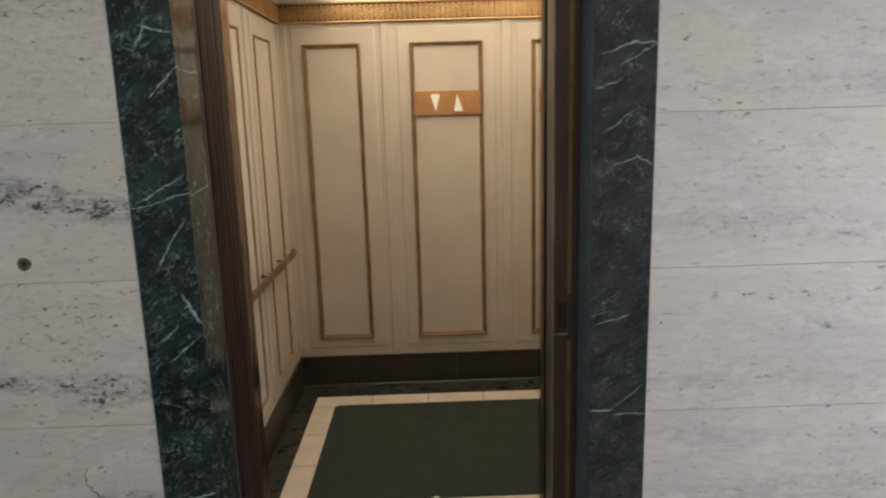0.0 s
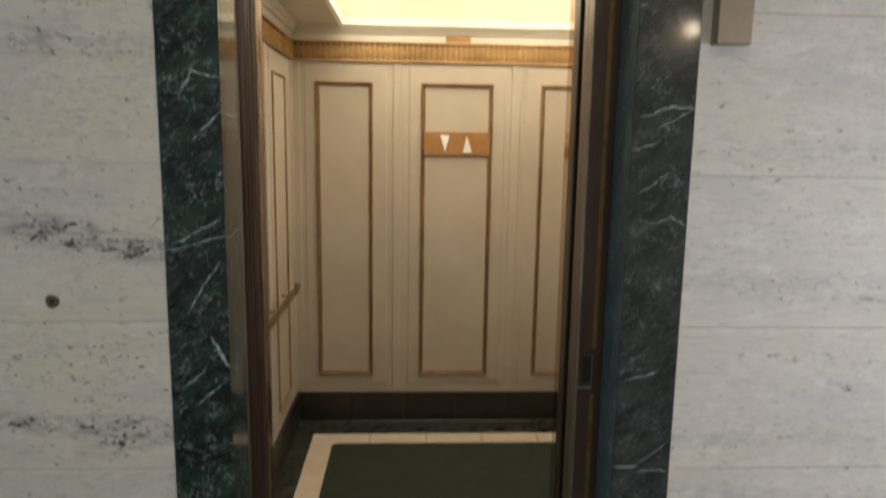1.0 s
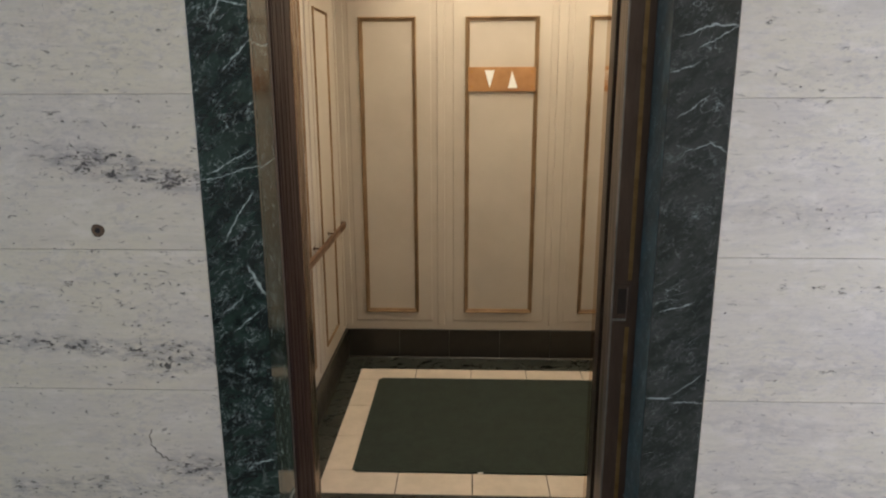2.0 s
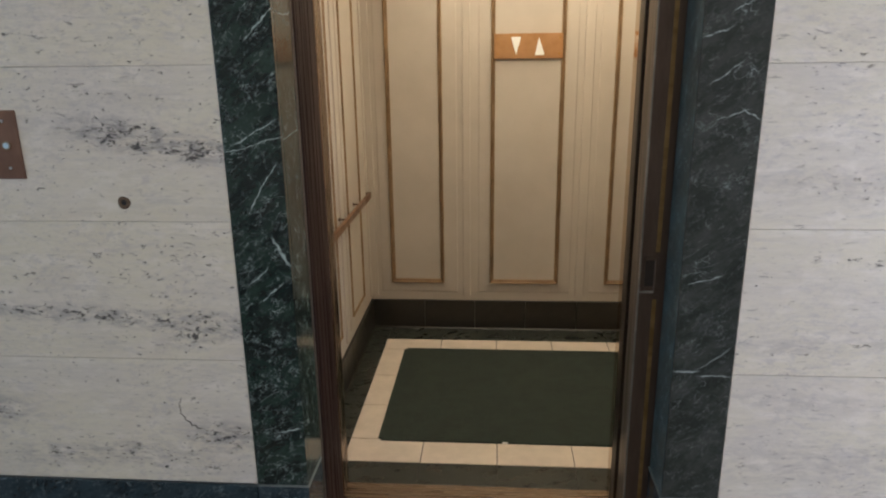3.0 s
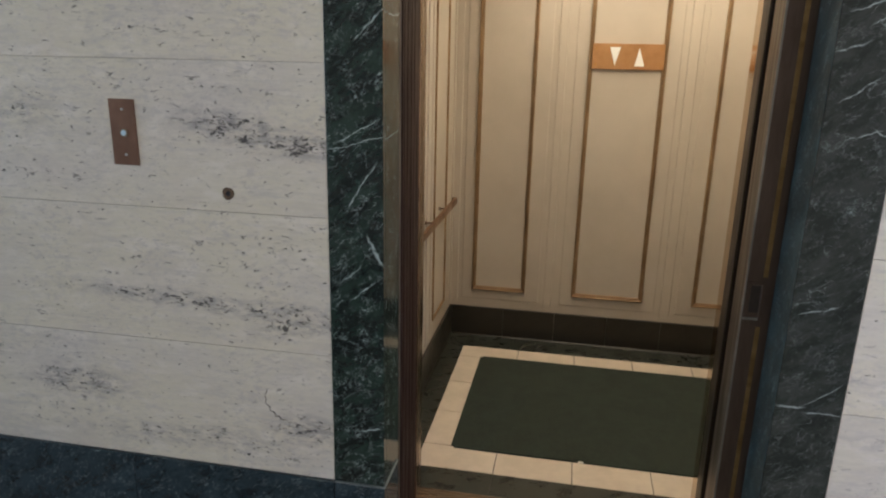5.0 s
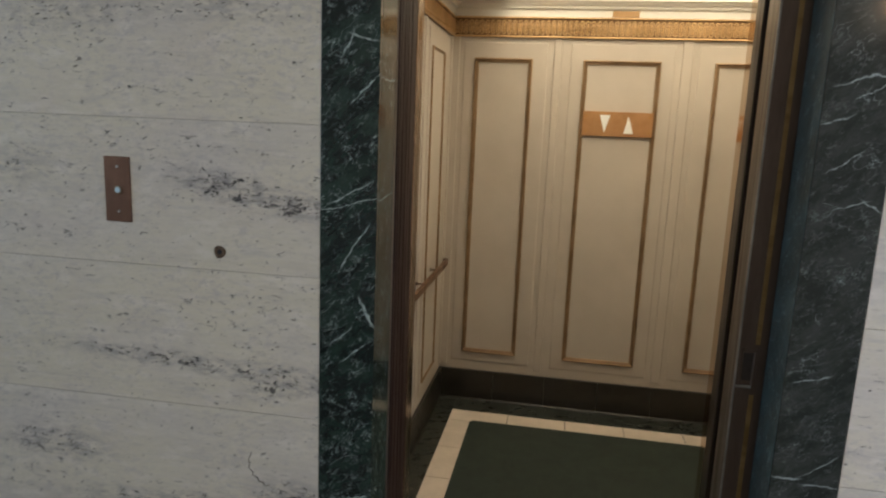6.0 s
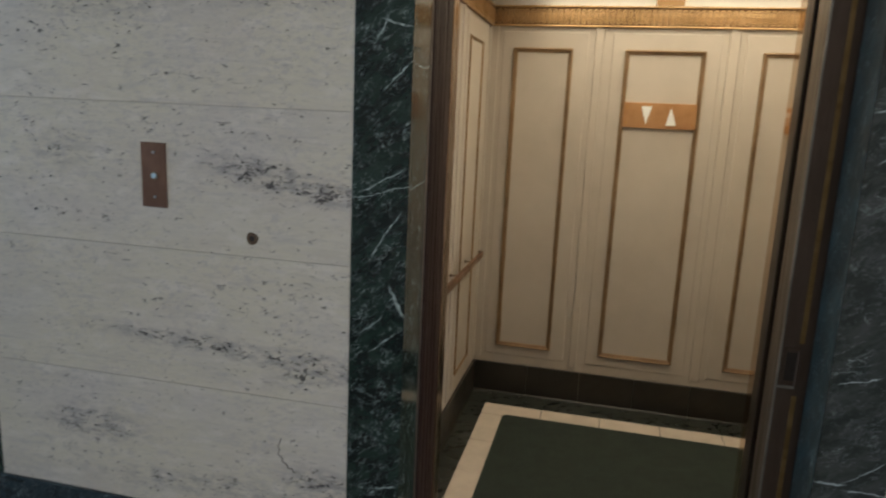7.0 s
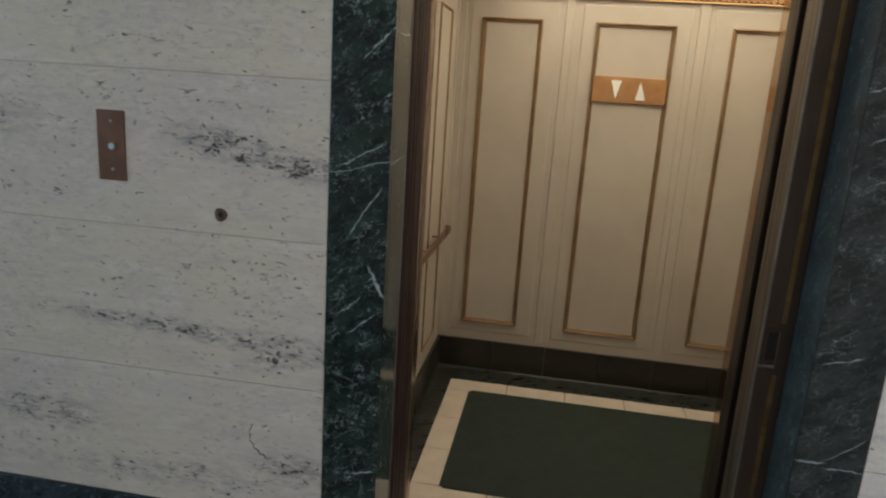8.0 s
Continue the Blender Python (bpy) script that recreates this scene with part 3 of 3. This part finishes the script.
anchor = empty("wall_anchor", (-0.819, 0, 1.199), label="rusty round anchor with an open hole in travertine", category="anchor")
part("ring", bm, RUST, anchor, smooth=True)
# Flat black disc paints the dark inside of the hole.
part("hole", disc((-0.819, -0.0008, 1.199), 0.0075, 0.002, "y", 16), BLACK, anchor, "black disc painting the shade in the open hole")

lantern = empty("indicator_box", (0.858, 0, 1.856), label="tan bronze indicator box projecting from the travertine", category="indicator")
part("body", boxes((0.816, 0.901, -0.040, 0.0, 1.856, 2.20), bevel=0.002), BOX_METAL, lantern)
part("window", boxes((0.828, 0.889, -0.043, -0.041, 2.046, 2.17)), BLACK, lantern, "dark glass window")

# ---- hall door frame and sills ----
frame_l = empty("door_jamb", (-0.36, 0.2, 0), label="reddish bronze door jamb with shallow rounded fluting", category="door jamb", kind="structure")
# A black box fills the recess in place of its shade.
part("slot", boxes((-0.430, -0.396, 0.162, 0.210, 0, LINTEL)), BLACK, frame_l, "black filler painting the shade in the slot behind the marble")
part("edge_strip", boxes((-0.3955, -0.3838, 0.178, 0.184, 0, LINTEL), bevel=0.0015), BRONZE_MID, frame_l, "thin worn edge strip")
part("casing", boxes((-0.430, -0.3865, 0.212, 0.352, 0, LINTEL), bevel=0.004, segments=3), BRONZE_RED, frame_l)
for y in (0.236, 0.275, 0.322):
    part("bead", boxes((-0.3868, -0.3850, y - 0.008, y + 0.008, 0, LINTEL), bevel=0.0009), BRONZE_RED, frame_l)
# Solid black block put in for the shaded gap beside the sill.
part("notch", boxes((-0.42, -0.3846, 0.341, 0.379, 0.0005, 0.018)), BLACK, frame_l, "black block painting the shade of a gap at the foot")
head = part("door_head", boxes((-0.431, 1.1, 0.152, 0.30, LINTEL - 0.01, LINTEL + 0.2)), BRONZE_DARK)
tagged(head, "dark bronze head above the elevator doorway", "door head", kind="structure")
car_jamb = empty("car_jamb", (-0.37, 0.45, 0), label="polished bronze jamb of the elevator car", category="door jamb", kind="structure")
part("post", boxes((-0.430, -0.389, 0.364, 0.434, 0, SOFFIT), bevel=0.004, segments=3), BRONZE_RED, car_jamb)
part("inner_strip", boxes((-0.429, -0.3875, 0.436, CAB_FRONT + 0.004, 0, SOFFIT), bevel=0.002), BRONZE_POLISHED, car_jamb)


def sill(name, y0, y1, grooves, label):
    """A bronze threshold with running grooves between y0 and y1."""
    prof = [(y0, -0.035), (y0, -0.002), (y0 + 0.002, 0.0)]
    for g in grooves:
        prof += [(g - 0.0040, 0.0), (g - 0.0020, -0.004), (g + 0.0020, -0.004), (g + 0.0040, 0.0)]
    prof += [(y1 - 0.001, 0.0), (y1, -0.002), (y1, -0.035)]
    bm = bmesh.new()
    a = [bm.verts.new((-0.40, y, z)) for y, z in prof]
    b = [bm.verts.new((1.05, y, z)) for y, z in prof]
    for i in range(len(prof) - 1):
        bm.faces.new((a[i], b[i], b[i + 1], a[i + 1]))
    bmesh.ops.recalc_face_normals(bm, faces=bm.faces[:])
    return tagged(part(name, bm, BRONZE_SILL), label, "door sill", kind="structure")


sill("car_sill", 0.371, 0.513, (0.421, 0.446, 0.472), "worn grooved bronze sill of the elevator car")
sill("hall_sill", 0.155, 0.361, (0.185, 0.230, 0.280), "worn grooved bronze sill under the hall door")
# Unseen black box added so that no sky light leaks into the car.
pit = part("hoistway", boxes((-1.0, -0.98, 0.15, 2.5, -0.5, HALL_TOP), (1.7, 1.72, 0.15, 2.5, -0.5, HALL_TOP), (-1.0, 1.72, 2.48, 2.5, -0.5, HALL_TOP),
                             (-1.0, 1.72, 0.15, 2.5, -0.52, -0.5), (-1.0, 1.72, 0.15, 2.5, HALL_TOP, HALL_TOP + 0.02)), BLACK)
tagged(pit, "unseen black shaft box keeping sky light off the car", "shaft", kind="structure")

# ---- sliding doors, pushed open into their pocket ----
DOOR_X, DOOR_Y = 0.566, 0.165
door = empty("hall_door", (DOOR_X + 0.22, DOOR_Y, 0), label="dark bronze sliding elevator door with thin brass lines, open", category="door")
part("leaf", boxes((DOOR_X, DOOR_X + 0.44, DOOR_Y, DOOR_Y + 0.040, 0.006, LINTEL - 0.012), bevel=0.004, segments=3), BRONZE_DARK, door)
# Lighter brown puts the reflected cream wall into the edge's colour.
part("edge_strip", boxes((DOOR_X - 0.0015, DOOR_X + 0.006, DOOR_Y + 0.004, DOOR_Y + 0.100, 0.006, LINTEL - 0.014), bevel=0.0008), BRONZE_MID, door, "brown leading edge tinted for the cream it reflects")
# A pale metal strip paints the highlight along the bevelled corner.
part("corner_bead", boxes((DOOR_X - 0.0025, DOOR_X + 0.003, DOOR_Y - 0.002, DOOR_Y + 0.0035, 0.006, LINTEL - 0.014), bevel=0.0012), STEEL_DULL, door, "thin pale strip painting the corner's highlight")
for off, broken in ((0.047, True), (0.126, False), (0.331, False), (0.373, False)):
    x = DOOR_X + off
    pieces = ((0.02, 0.885), (1.025, LINTEL - 0.02)) if broken else ((0.02, LINTEL - 0.02),)
    for z0, z1 in pieces:
        part("brass_line", boxes((x - 0.006, x + 0.006, DOOR_Y - 0.0012, DOOR_Y + 0.002, z0, z1), bevel=0.0005), BRASS_DULL, door, "thin brass line")
pull = part("pull", ring(lambda u, z, h: (u, DOOR_Y - h, z), DOOR_X + 0.006, DOOR_X + 0.050, 0.895, 1.012, ((0, 0), (0.001, 0.003), (0.007, 0.003), (0.011, -0.0015))), BRONZE_DARK, door, "recessed finger pull")
# Dark plate paints the shade inside the finger pull.
part("recess", boxes((DOOR_X + 0.016, DOOR_X + 0.040, DOOR_Y - 0.001, DOOR_Y + 0.004, 0.925, 1.000)), RECESS, pull)
part("lower_lip", boxes((DOOR_X + 0.004, DOOR_X + 0.042, DOOR_Y - 0.004, DOOR_Y + 0.002, 0.904, 0.911), bevel=0.0015), STEEL_DULL, pull)
part("rear_leaf", boxes((DOOR_X + 0.008, DOOR_X + 0.46, DOOR_Y + 0.044, DOOR_Y + 0.130, 0.006, LINTEL - 0.012), bevel=0.004, segments=3), BRONZE_DARK, door)
cdoor = empty("car_door", (0.8, 0.41, 0), label="open polished bronze sliding door of the elevator car", category="door")
part("leaf", boxes((0.567, 1.02, 0.325, 0.372, 0.006, SOFFIT - 0.01), bevel=0.004), BRONZE_BLACK, cdoor)
part("rear_leaf", boxes((0.573, 1.03, 0.380, 0.425, 0.006, SOFFIT - 0.01), bevel=0.003), BRONZE_BLACK, cdoor)
part("guide_strip", boxes((0.579, 0.591, 0.432, 0.449, 0.0, SOFFIT), bevel=0.002), BRONZE_DARK, cdoor)
part("inner_strip", boxes((0.580, 0.591, 0.451, CAB_FRONT + 0.003, 0.0, SOFFIT), bevel=0.001), BRONZE_MIRROR, cdoor, "mirror-polished inner edge")

# ---- elevator car: shell ----
wall_cb = part("wall_car_back", boxes((LEFT - 0.04, RIGHT + 0.04, BACK, BACK + 0.04, -0.004, 2.62)), CREAM)
tagged(wall_cb, "cream painted panelled back wall of the elevator car", "wall", kind="structure")
wall_cl = part("wall_car_left", boxes((LEFT - 0.04, LEFT, CAB_FRONT, BACK, -0.004, 2.62)), CREAM)
tagged(wall_cl, "cream painted panelled side wall with a handrail", "wall", kind="structure")
wall_cr = part("wall_car_right", boxes((RIGHT, RIGHT + 0.04, CAB_FRONT, BACK, -0.004, 2.62)), CREAM)
tagged(wall_cr, "cream painted panelled side wall of the car", "wall", kind="structure")
wall_cf = part("wall_car_front", boxes((LEFT - 0.04, -0.43, CAB_FRONT - 0.04, CAB_FRONT, -0.004, 2.62), (0.592, RIGHT + 0.04, CAB_FRONT - 0.04, CAB_FRONT, -0.004, 2.62),
                                       (-0.43, 0.592, CAB_FRONT - 0.04, CAB_FRONT, SOFFIT + 0.002, 2.62)), CREAM)
tagged(wall_cf, "cream painted front return of the car", "wall", kind="structure")
OX0, OX1, OY0, OY1 = -0.275, 1.08, 0.70, 1.972
car_top = part("ceiling_car", boxes((LEFT, OX0, CAB_FRONT, BACK, SOFFIT, SOFFIT + 0.03), (OX1, RIGHT, CAB_FRONT, BACK, SOFFIT, SOFFIT + 0.03),
                                    (OX0, OX1, CAB_FRONT, OY0, SOFFIT, SOFFIT + 0.03), (OX0, OX1, OY1, BACK, SOFFIT, SOFFIT + 0.03),
                                    (LEFT, RIGHT, CAB_FRONT, BACK, 2.60, 2.63)), WHITE)
tagged(car_top, "white painted car ceiling with a raised lit recess", "ceiling", kind="structure")
rim = part("ceiling_rim", ring(lambda u, y, h: (u, y, SOFFIT - h), OX0 - 0.03, OX1 + 0.03, OY0 - 0.03, OY1 + 0.03, ((0, 0), (0.002, 0.008), (0.016, 0.012), (0.032, 0.004), (0.032, -0.032))), WHITE)
tagged(rim, "white moulded rim round the lit ceiling recess", "trim", kind="structure")
recess = empty("luminous_ceiling", (0.33, 1.28, 2.58), label="bright warm luminous ceiling recess with a shallow tray", category="lamp")
part("diffuser", boxes((OX0 - 0.10, OX1 + 0.10, OY0 - 0.05, BACK - 0.01, 2.385, 2.40)), LUMINOUS, recess, "glowing cream diffuser")
part("tray", boxes((0.087, 0.540, 0.86, 1.60, 2.340, 2.346)), TRAY, recess, "pale lit tray panel")
part("tray_rim", ring(lambda u, y, h: (u, y, 2.335 + h), 0.072, 0.555, 0.845, 1.615, ((0.016, 0.004), (0.014, 0.0), (0, 0.0), (0, 0.045), (0.014, 0.045))), STEEL, recess, "thin pale metal tray rim")

# ---- car floor: dark border, cream band, mat ----
bed = part("floor_car", boxes((LEFT, RIGHT, CAB_FRONT - 0.002, BACK, -0.04, -0.003)), GROUT)
tagged(bed, "car floor of dark green and cream stone tiles", "floor", kind="structure")
XJ = (-0.130, 0.176, 0.481, 0.787)
CX0, CX1, CY0, CY1 = -0.442, 1.104, 0.653, 1.856
IX0, IX1, IY0, IY1 = -0.312, 0.974, 0.818, 1.715
G = 0.0012


def tile(name, x0, x1, y0, y1, material, lift=0.0):
    g = G * (1.5 if name == "cream_tile" else 0.8)
    part(name, boxes((x0 + g, x1 - g, y0 + g, y1 - g, -0.02, lift), bevel=0.0012, segments=1), material, bed)


xs = (CX0, *XJ, CX1)
for a, b in zip(xs, xs[1:]):
    tile("cream_tile", a, b, CY0, IY0, CREAM_TILE)
    tile("cream_tile", a, b, IY1, CY1, CREAM_TILE)
ys = (IY0, 1.102, 1.405, IY1)
for a, b in zip(ys, ys[1:]):
    tile("cream_tile", CX0, IX0, a, b, CREAM_TILE)
    tile("cream_tile", IX1, CX1, a, b, CREAM_TILE)
xs = (LEFT, CX0, *XJ, CX1, RIGHT)
for a, b in zip(xs, xs[1:]):
    tile("dark_tile", a, b, CAB_FRONT, CY0, VERDE_TILE)
    tile("dark_tile", a, b, CY1, BACK, VERDE_TILE)
ys = (CY0, IY0, 1.102, 1.405, IY1, CY1)
for a, b in zip(ys, ys[1:]):
    tile("dark_tile", LEFT, CX0, a, b, VERDE_TILE)
    tile("dark_tile", CX1, RIGHT, a, b, VERDE_TILE)
bm = boxes((-0.325, 0.985, 0.803, 1.724, 0.001, 0.006))
bmesh.ops.bevel(bm, geom=[e for e in bm.edges if abs(e.verts[0].co.z - e.verts[1].co.z) > 0.003], offset=0.014, segments=4, affect="EDGES")
bmesh.ops.bevel(bm, geom=[e for e in bm.edges if e.verts[0].co.z > 0.0055 and e.verts[1].co.z > 0.0055], offset=0.002, segments=2, affect="EDGES")
mat_ob = part("floor_mat", bm, MAT_GREEN)
tagged(mat_ob, "flat dark green carpet mat on the car floor", "mat")
bm = boxes((0.199, 0.221, 0.794, 0.805, 0.0065, 0.0085), bevel=0.0006)
for v in bm.verts:
    v.co.x += 0.25 * (v.co.y - 0.80)
tagged(part("paper_scrap", bm, ARROW), "tiny white paper scrap at the edge of the mat", "paper")

# ---- car walls: skirting, panels, frieze ----
SKIRT = 0.176
skirt = empty("skirting", (0, BACK, 0), label="dark green-brown marble tile skirting of the car", category="baseboard", kind="structure")
xs = (LEFT + 0.014, -0.241, 0.050, 0.343, 0.635, 0.927, RIGHT - 0.014)
for a, b in zip(xs, xs[1:]):
    part("skirting_tile", boxes((a + G * 0.4, b - G * 0.4, BACK - 0.014, BACK, 0.0015, SKIRT), bevel=0.0006, segments=1), BROWN_TILE, skirt)
ys = (CAB_FRONT + 0.002, 0.80, 1.10, 1.405, 1.71, BACK - 0.001)
for a, b in zip(ys, ys[1:]):
    part("skirting_tile", boxes((LEFT, LEFT + 0.014, a + G * 0.4, b - G * 0.4, 0.0015, SKIRT), bevel=0.0006, segments=1), BROWN_TILE, skirt)
    part("skirting_tile", boxes((RIGHT - 0.014, RIGHT, a + G * 0.4, b - G * 0.4, 0.0015, SKIRT), bevel=0.0006, segments=1), BROWN_TILE, skirt)
part("floor_bead", sweep(on_back, LEFT + 0.016, RIGHT - 0.016, ((0.0015, 0.021), (0.004, 0.019), (0.007, 0.014))), BROWN_TILE, skirt, "thin brown bead along the floor")
part("floor_bead", sweep(on_left, CAB_FRONT + 0.01, BACK - 0.016, ((0.0015, 0.021), (0.004, 0.019), (0.007, 0.014))), BROWN_TILE, skirt, "thin brown bead along the floor")
for nm, place, u0, u1 in (("back", on_back, LEFT, RIGHT), ("left", on_left, CAB_FRONT, BACK), ("right", on_right, CAB_FRONT, BACK)):
    parent = {"back": wall_cb, "left": wall_cl, "right": wall_cr}[nm]
    part("cove", sweep(place, u0, u1, ((2.116, 0.0), (2.116, 0.010), (2.150, 0.012), (2.154, 0.016), (2.158, 0.026), (2.170, 0.030), (2.176, 0.042), (2.188, 0.050), (SOFFIT - 0.001, 0.054))), WHITE, parent)
    frieze = part("frieze", sweep(place, u0, u1, ((2.014, 0.0), (2.014, 0.016), (2.020, 0.018), (2.023, 0.007), (2.106, 0.007), (2.109, 0.018), (2.117, 0.016), (2.117, 0.0))), FRIEZE_DARK, parent, "gilt ornamental frieze")
    for z0 in (2.013, 2.1070):
        part("bead", sweep(place, u0, u1, ((z0, 0.014), (z0 + 0.002, 0.0195), (z0 + 0.005, 0.021), (z0 + 0.008, 0.0195), (z0 + 0.010, 0.014))), FRIEZE, frieze)
    verts, faces = [], []
    n = int((u1 - u0) / 0.0282)
    step = (u1 - u0) / n
    for i in range(n):
        uc = u0 + (i + 0.5) * step
        k0 = len(verts)
        for s in range(14):
            a = 2 * math.pi * s / 14
            cu, cz = math.cos(a), math.sin(a)
            dz = 0.021 * (1 if cz > 0 else -1) if abs(cz) > 0.01 else 0.0
            for r, h in ((0.0122, 0.007), (0.0117, 0.017), (0.0084, 0.017), (0.0076, 0.007)):
                verts.append(place(uc + r * cu, 2.0645 + r * cz * 1.25 + dz, h))
        for s in range(14):
            t = (s + 1) % 14
            for k in range(3):
                faces.append((k0 + 4 * s + k, k0 + 4 * t + k, k0 + 4 * t + k + 1, k0 + 4 * s + k + 1))
        k0 = len(verts)
        for du, z in ((-0.0035, 2.041), (0.0035, 2.041), (0.0035, 2.088), (-0.0035, 2.088)):
            verts.append(place(uc + du, z, 0.0072))
        verts.append(place(uc, 2.0645, 0.013))
        faces += [(k0 + i2, k0 + (i2 + 1) % 4, k0 + 4) for i2 in range(4)]
    me = bpy.data.meshes.new("ovals")
    me.from_pydata(verts, [], faces)
    bm = bmesh.new()
    bm.from_mesh(me)
    bpy.data.meshes.remove(me)
    bmesh.ops.recalc_face_normals(bm, faces=bm.faces[:])
    part("ovals", bm, FRIEZE, frieze, kind="stuff")

MOULD = ((0, 0), (0.0, 0.010), (0.003, 0.015), (0.007, 0.016), (0.010, 0.012), (0.012, 0.006), (0.014, 0.005), (0.016, 0.009), (0.019, 0.009), (0.022, 0.003), (0.022, 0.0))
lift = 0.005


def lifted(place):
    return lambda u, z, h: place(u, z, h + lift)


def panelling(parent, place, fields, frames, posts, top=2.020, scale=1.0):
    for u0, u1 in fields:
        part("field", raised(place, u0, u1, 0.226, 1.990, lift), CREAM, parent)
    for u0, u1 in frames:
        part("gilt_frame", ring(lifted(place), u0, u1, 0.283, 1.908, [(d * scale, h * scale) for d, h in MOULD]), GOLD, parent, "narrow gilt moulding")
    for u0, u1 in posts:
        part("pilaster", raised(place, u0, u1, SKIRT + 0.026, top, 0.008, 0.003), CREAM, parent)


panelling(wall_cb, on_back, ((-0.490, -0.046), (0.070, 0.592), (0.702, 1.150)), ((-0.429, -0.124), (0.136, 0.523), (0.783, 1.090)),
          ((LEFT + 0.002, -0.512), (-0.016, 0.026), (0.622, 0.674), (1.170, RIGHT - 0.002)))
panelling(wall_cl, on_left, ((1.430, 1.835), (0.860, 1.265), (0.545, 0.720)), ((1.475, 1.785), (0.905, 1.215), (0.575, 0.690)), ((1.985, BACK - 0.010), (1.325, 1.365), (0.77, 0.81)), scale=0.55)
panelling(wall_cr, on_right, ((1.430, 1.835), (0.860, 1.265), (0.545, 0.720)), ((1.475, 1.785), (0.905, 1.215), (0.575, 0.690)), ((1.985, BACK - 0.010), (1.325, 1.365), (0.77, 0.81)), scale=0.55)

# sign with two arrows between the uprights of the middle frame
sy = BACK - lift - 0.012
sign = empty("direction_sign", (0.331, sy, 1.589), label="copper plate with a white down and a white up arrow", category="sign")
part("plate", boxes((0.152, 0.508, sy - 0.003, BACK - lift, 1.526, 1.652), bevel=0.0015), SIGN, sign)
for pts in (((0.239, 1.635), (0.291, 1.635), (0.266, 1.545)), ((0.363, 1.543), (0.413, 1.544), (0.383, 1.632))):
    bm = bmesh.new()
    front = [bm.verts.new((x, sy - 0.008, z)) for x, z in pts]
    rear = [bm.verts.new((x, sy - 0.003, z)) for x, z in pts]
    bm.faces.new(front)
    for i in range(3):
        j = (i + 1) % 3
        bm.faces.new((front[i], front[j], rear[j], rear[i]))
    bmesh.ops.recalc_face_normals(bm, faces=bm.faces[:])
    part("arrow", bm, ARROW, sign, "white triangular arrow")
for x in (0.171, 0.489):
    for z in (1.550, 1.628):
        part("screw", disc((x, sy - 0.004, z), 0.005, 0.003, "y", 12, 0.0006), BRASS, sign)
tagged(part("small_plate", boxes((0.263, 0.395, BACK - 0.018, BACK - 0.012, 2.119, 2.150), bevel=0.0015), PALE_GOLD), "small blank pale gold plate above the frieze", "plate")

# handrail on the left wall
rail = empty("handrail", (LEFT, 1.3, 0.836), label="flat bronze handrail on two brackets in the car", category="handrail")
part("bar", boxes((LEFT + 0.044, LEFT + 0.062, 0.70, 1.825, 0.820, 0.854), bevel=0.005, segments=3), RAIL, rail)
part("end_return", boxes((LEFT + 0.034, LEFT + 0.0615, 1.814, 1.830, 0.821, 0.855), bevel=0.004), BRONZE_DARK, rail)
for y in (0.95, 1.30, 1.62):
    b = part("bracket", disc((LEFT + 0.026, y, 0.834), 0.004, 0.050, "x", 12), BRONZE_DARK, rail)
    part("rosette", disc((LEFT + 0.006, y, 0.834), 0.009, 0.008, "x", 16, 0.002), BRONZE_DARK, b)

# ---- travertine slabs of the elevator wall ----
COURSES = (BASE_TOP, 0.741, 1.141, 1.541, 1.941, 2.341, 2.741, HALL_TOP)


def slab(x0, x1, z0, z1):
    part("slab", boxes((x0 + 0.0005, x1 - 0.0005, 0.0, 0.020, z0 + 0.0005, z1 - 0.0005), bevel=0.0010, segments=1), TRAVERTINE, wall_n)


for z0, z1 in zip(COURSES, COURSES[1:]):
    low = z0 < LINTEL
    dz = 0.007 if low and z0 > BASE_TOP else 0.0
    dt = 0.007 if z1 < LINTEL else 0.0
    if z1 <= 2.35:
        slab(-1.715, TRIM_L, z0 + dz, z1 + dt)
        slab(TRIM_R, 2.06, z0 - dz * 0.8, z1 - dt * 0.8)
    else:
        slab(-1.715, -0.40, z0, z1)
        slab(0.65, 2.06, z0, z1)
        slab(-0.40, 0.65, max(z0, LINTEL + 0.175), z1)
    slab(-3.4, -1.876, z0, z1)
    slab(2.06, 3.4, z0, z1)

# dark crack in the lowest slab
cu = bpy.data.curves.new("crack", "CURVE")
cu.dimensions, cu.bevel_depth, cu.bevel_resolution = "3D", 0.0012, 1
sp = cu.splines.new("POLY")
line = ((-0.735, 0.628), (-0.739, 0.615), (-0.745, 0.606), (-0.741, 0.590), (-0.744, 0.578), (-0.730, 0.566), (-0.732, 0.556), (-0.717, 0.551), (-0.714, 0.538), (-0.702, 0.541), (-0.697, 0.529), (-0.680, 0.531))
sp.points.add(len(line) - 1)
for pt, (x, z), r in zip(sp.points, line, (0.5, 1.0, 0.6, 1.1, 0.7, 1.3, 0.9, 1.6, 1.1, 1.5, 0.8, 0.5)):
    pt.co, pt.radius = (x, -0.0002, z, 1), r
tmp = new("crack_line", cu)
me = bpy.data.meshes.new_from_object(tmp.evaluated_get(bpy.context.evaluated_depsgraph_get()))
bpy.data.objects.remove(tmp)
bm = bmesh.new()
bm.from_mesh(me)
part("crack", bm, CRACK, wall_n, "dark winding crack")
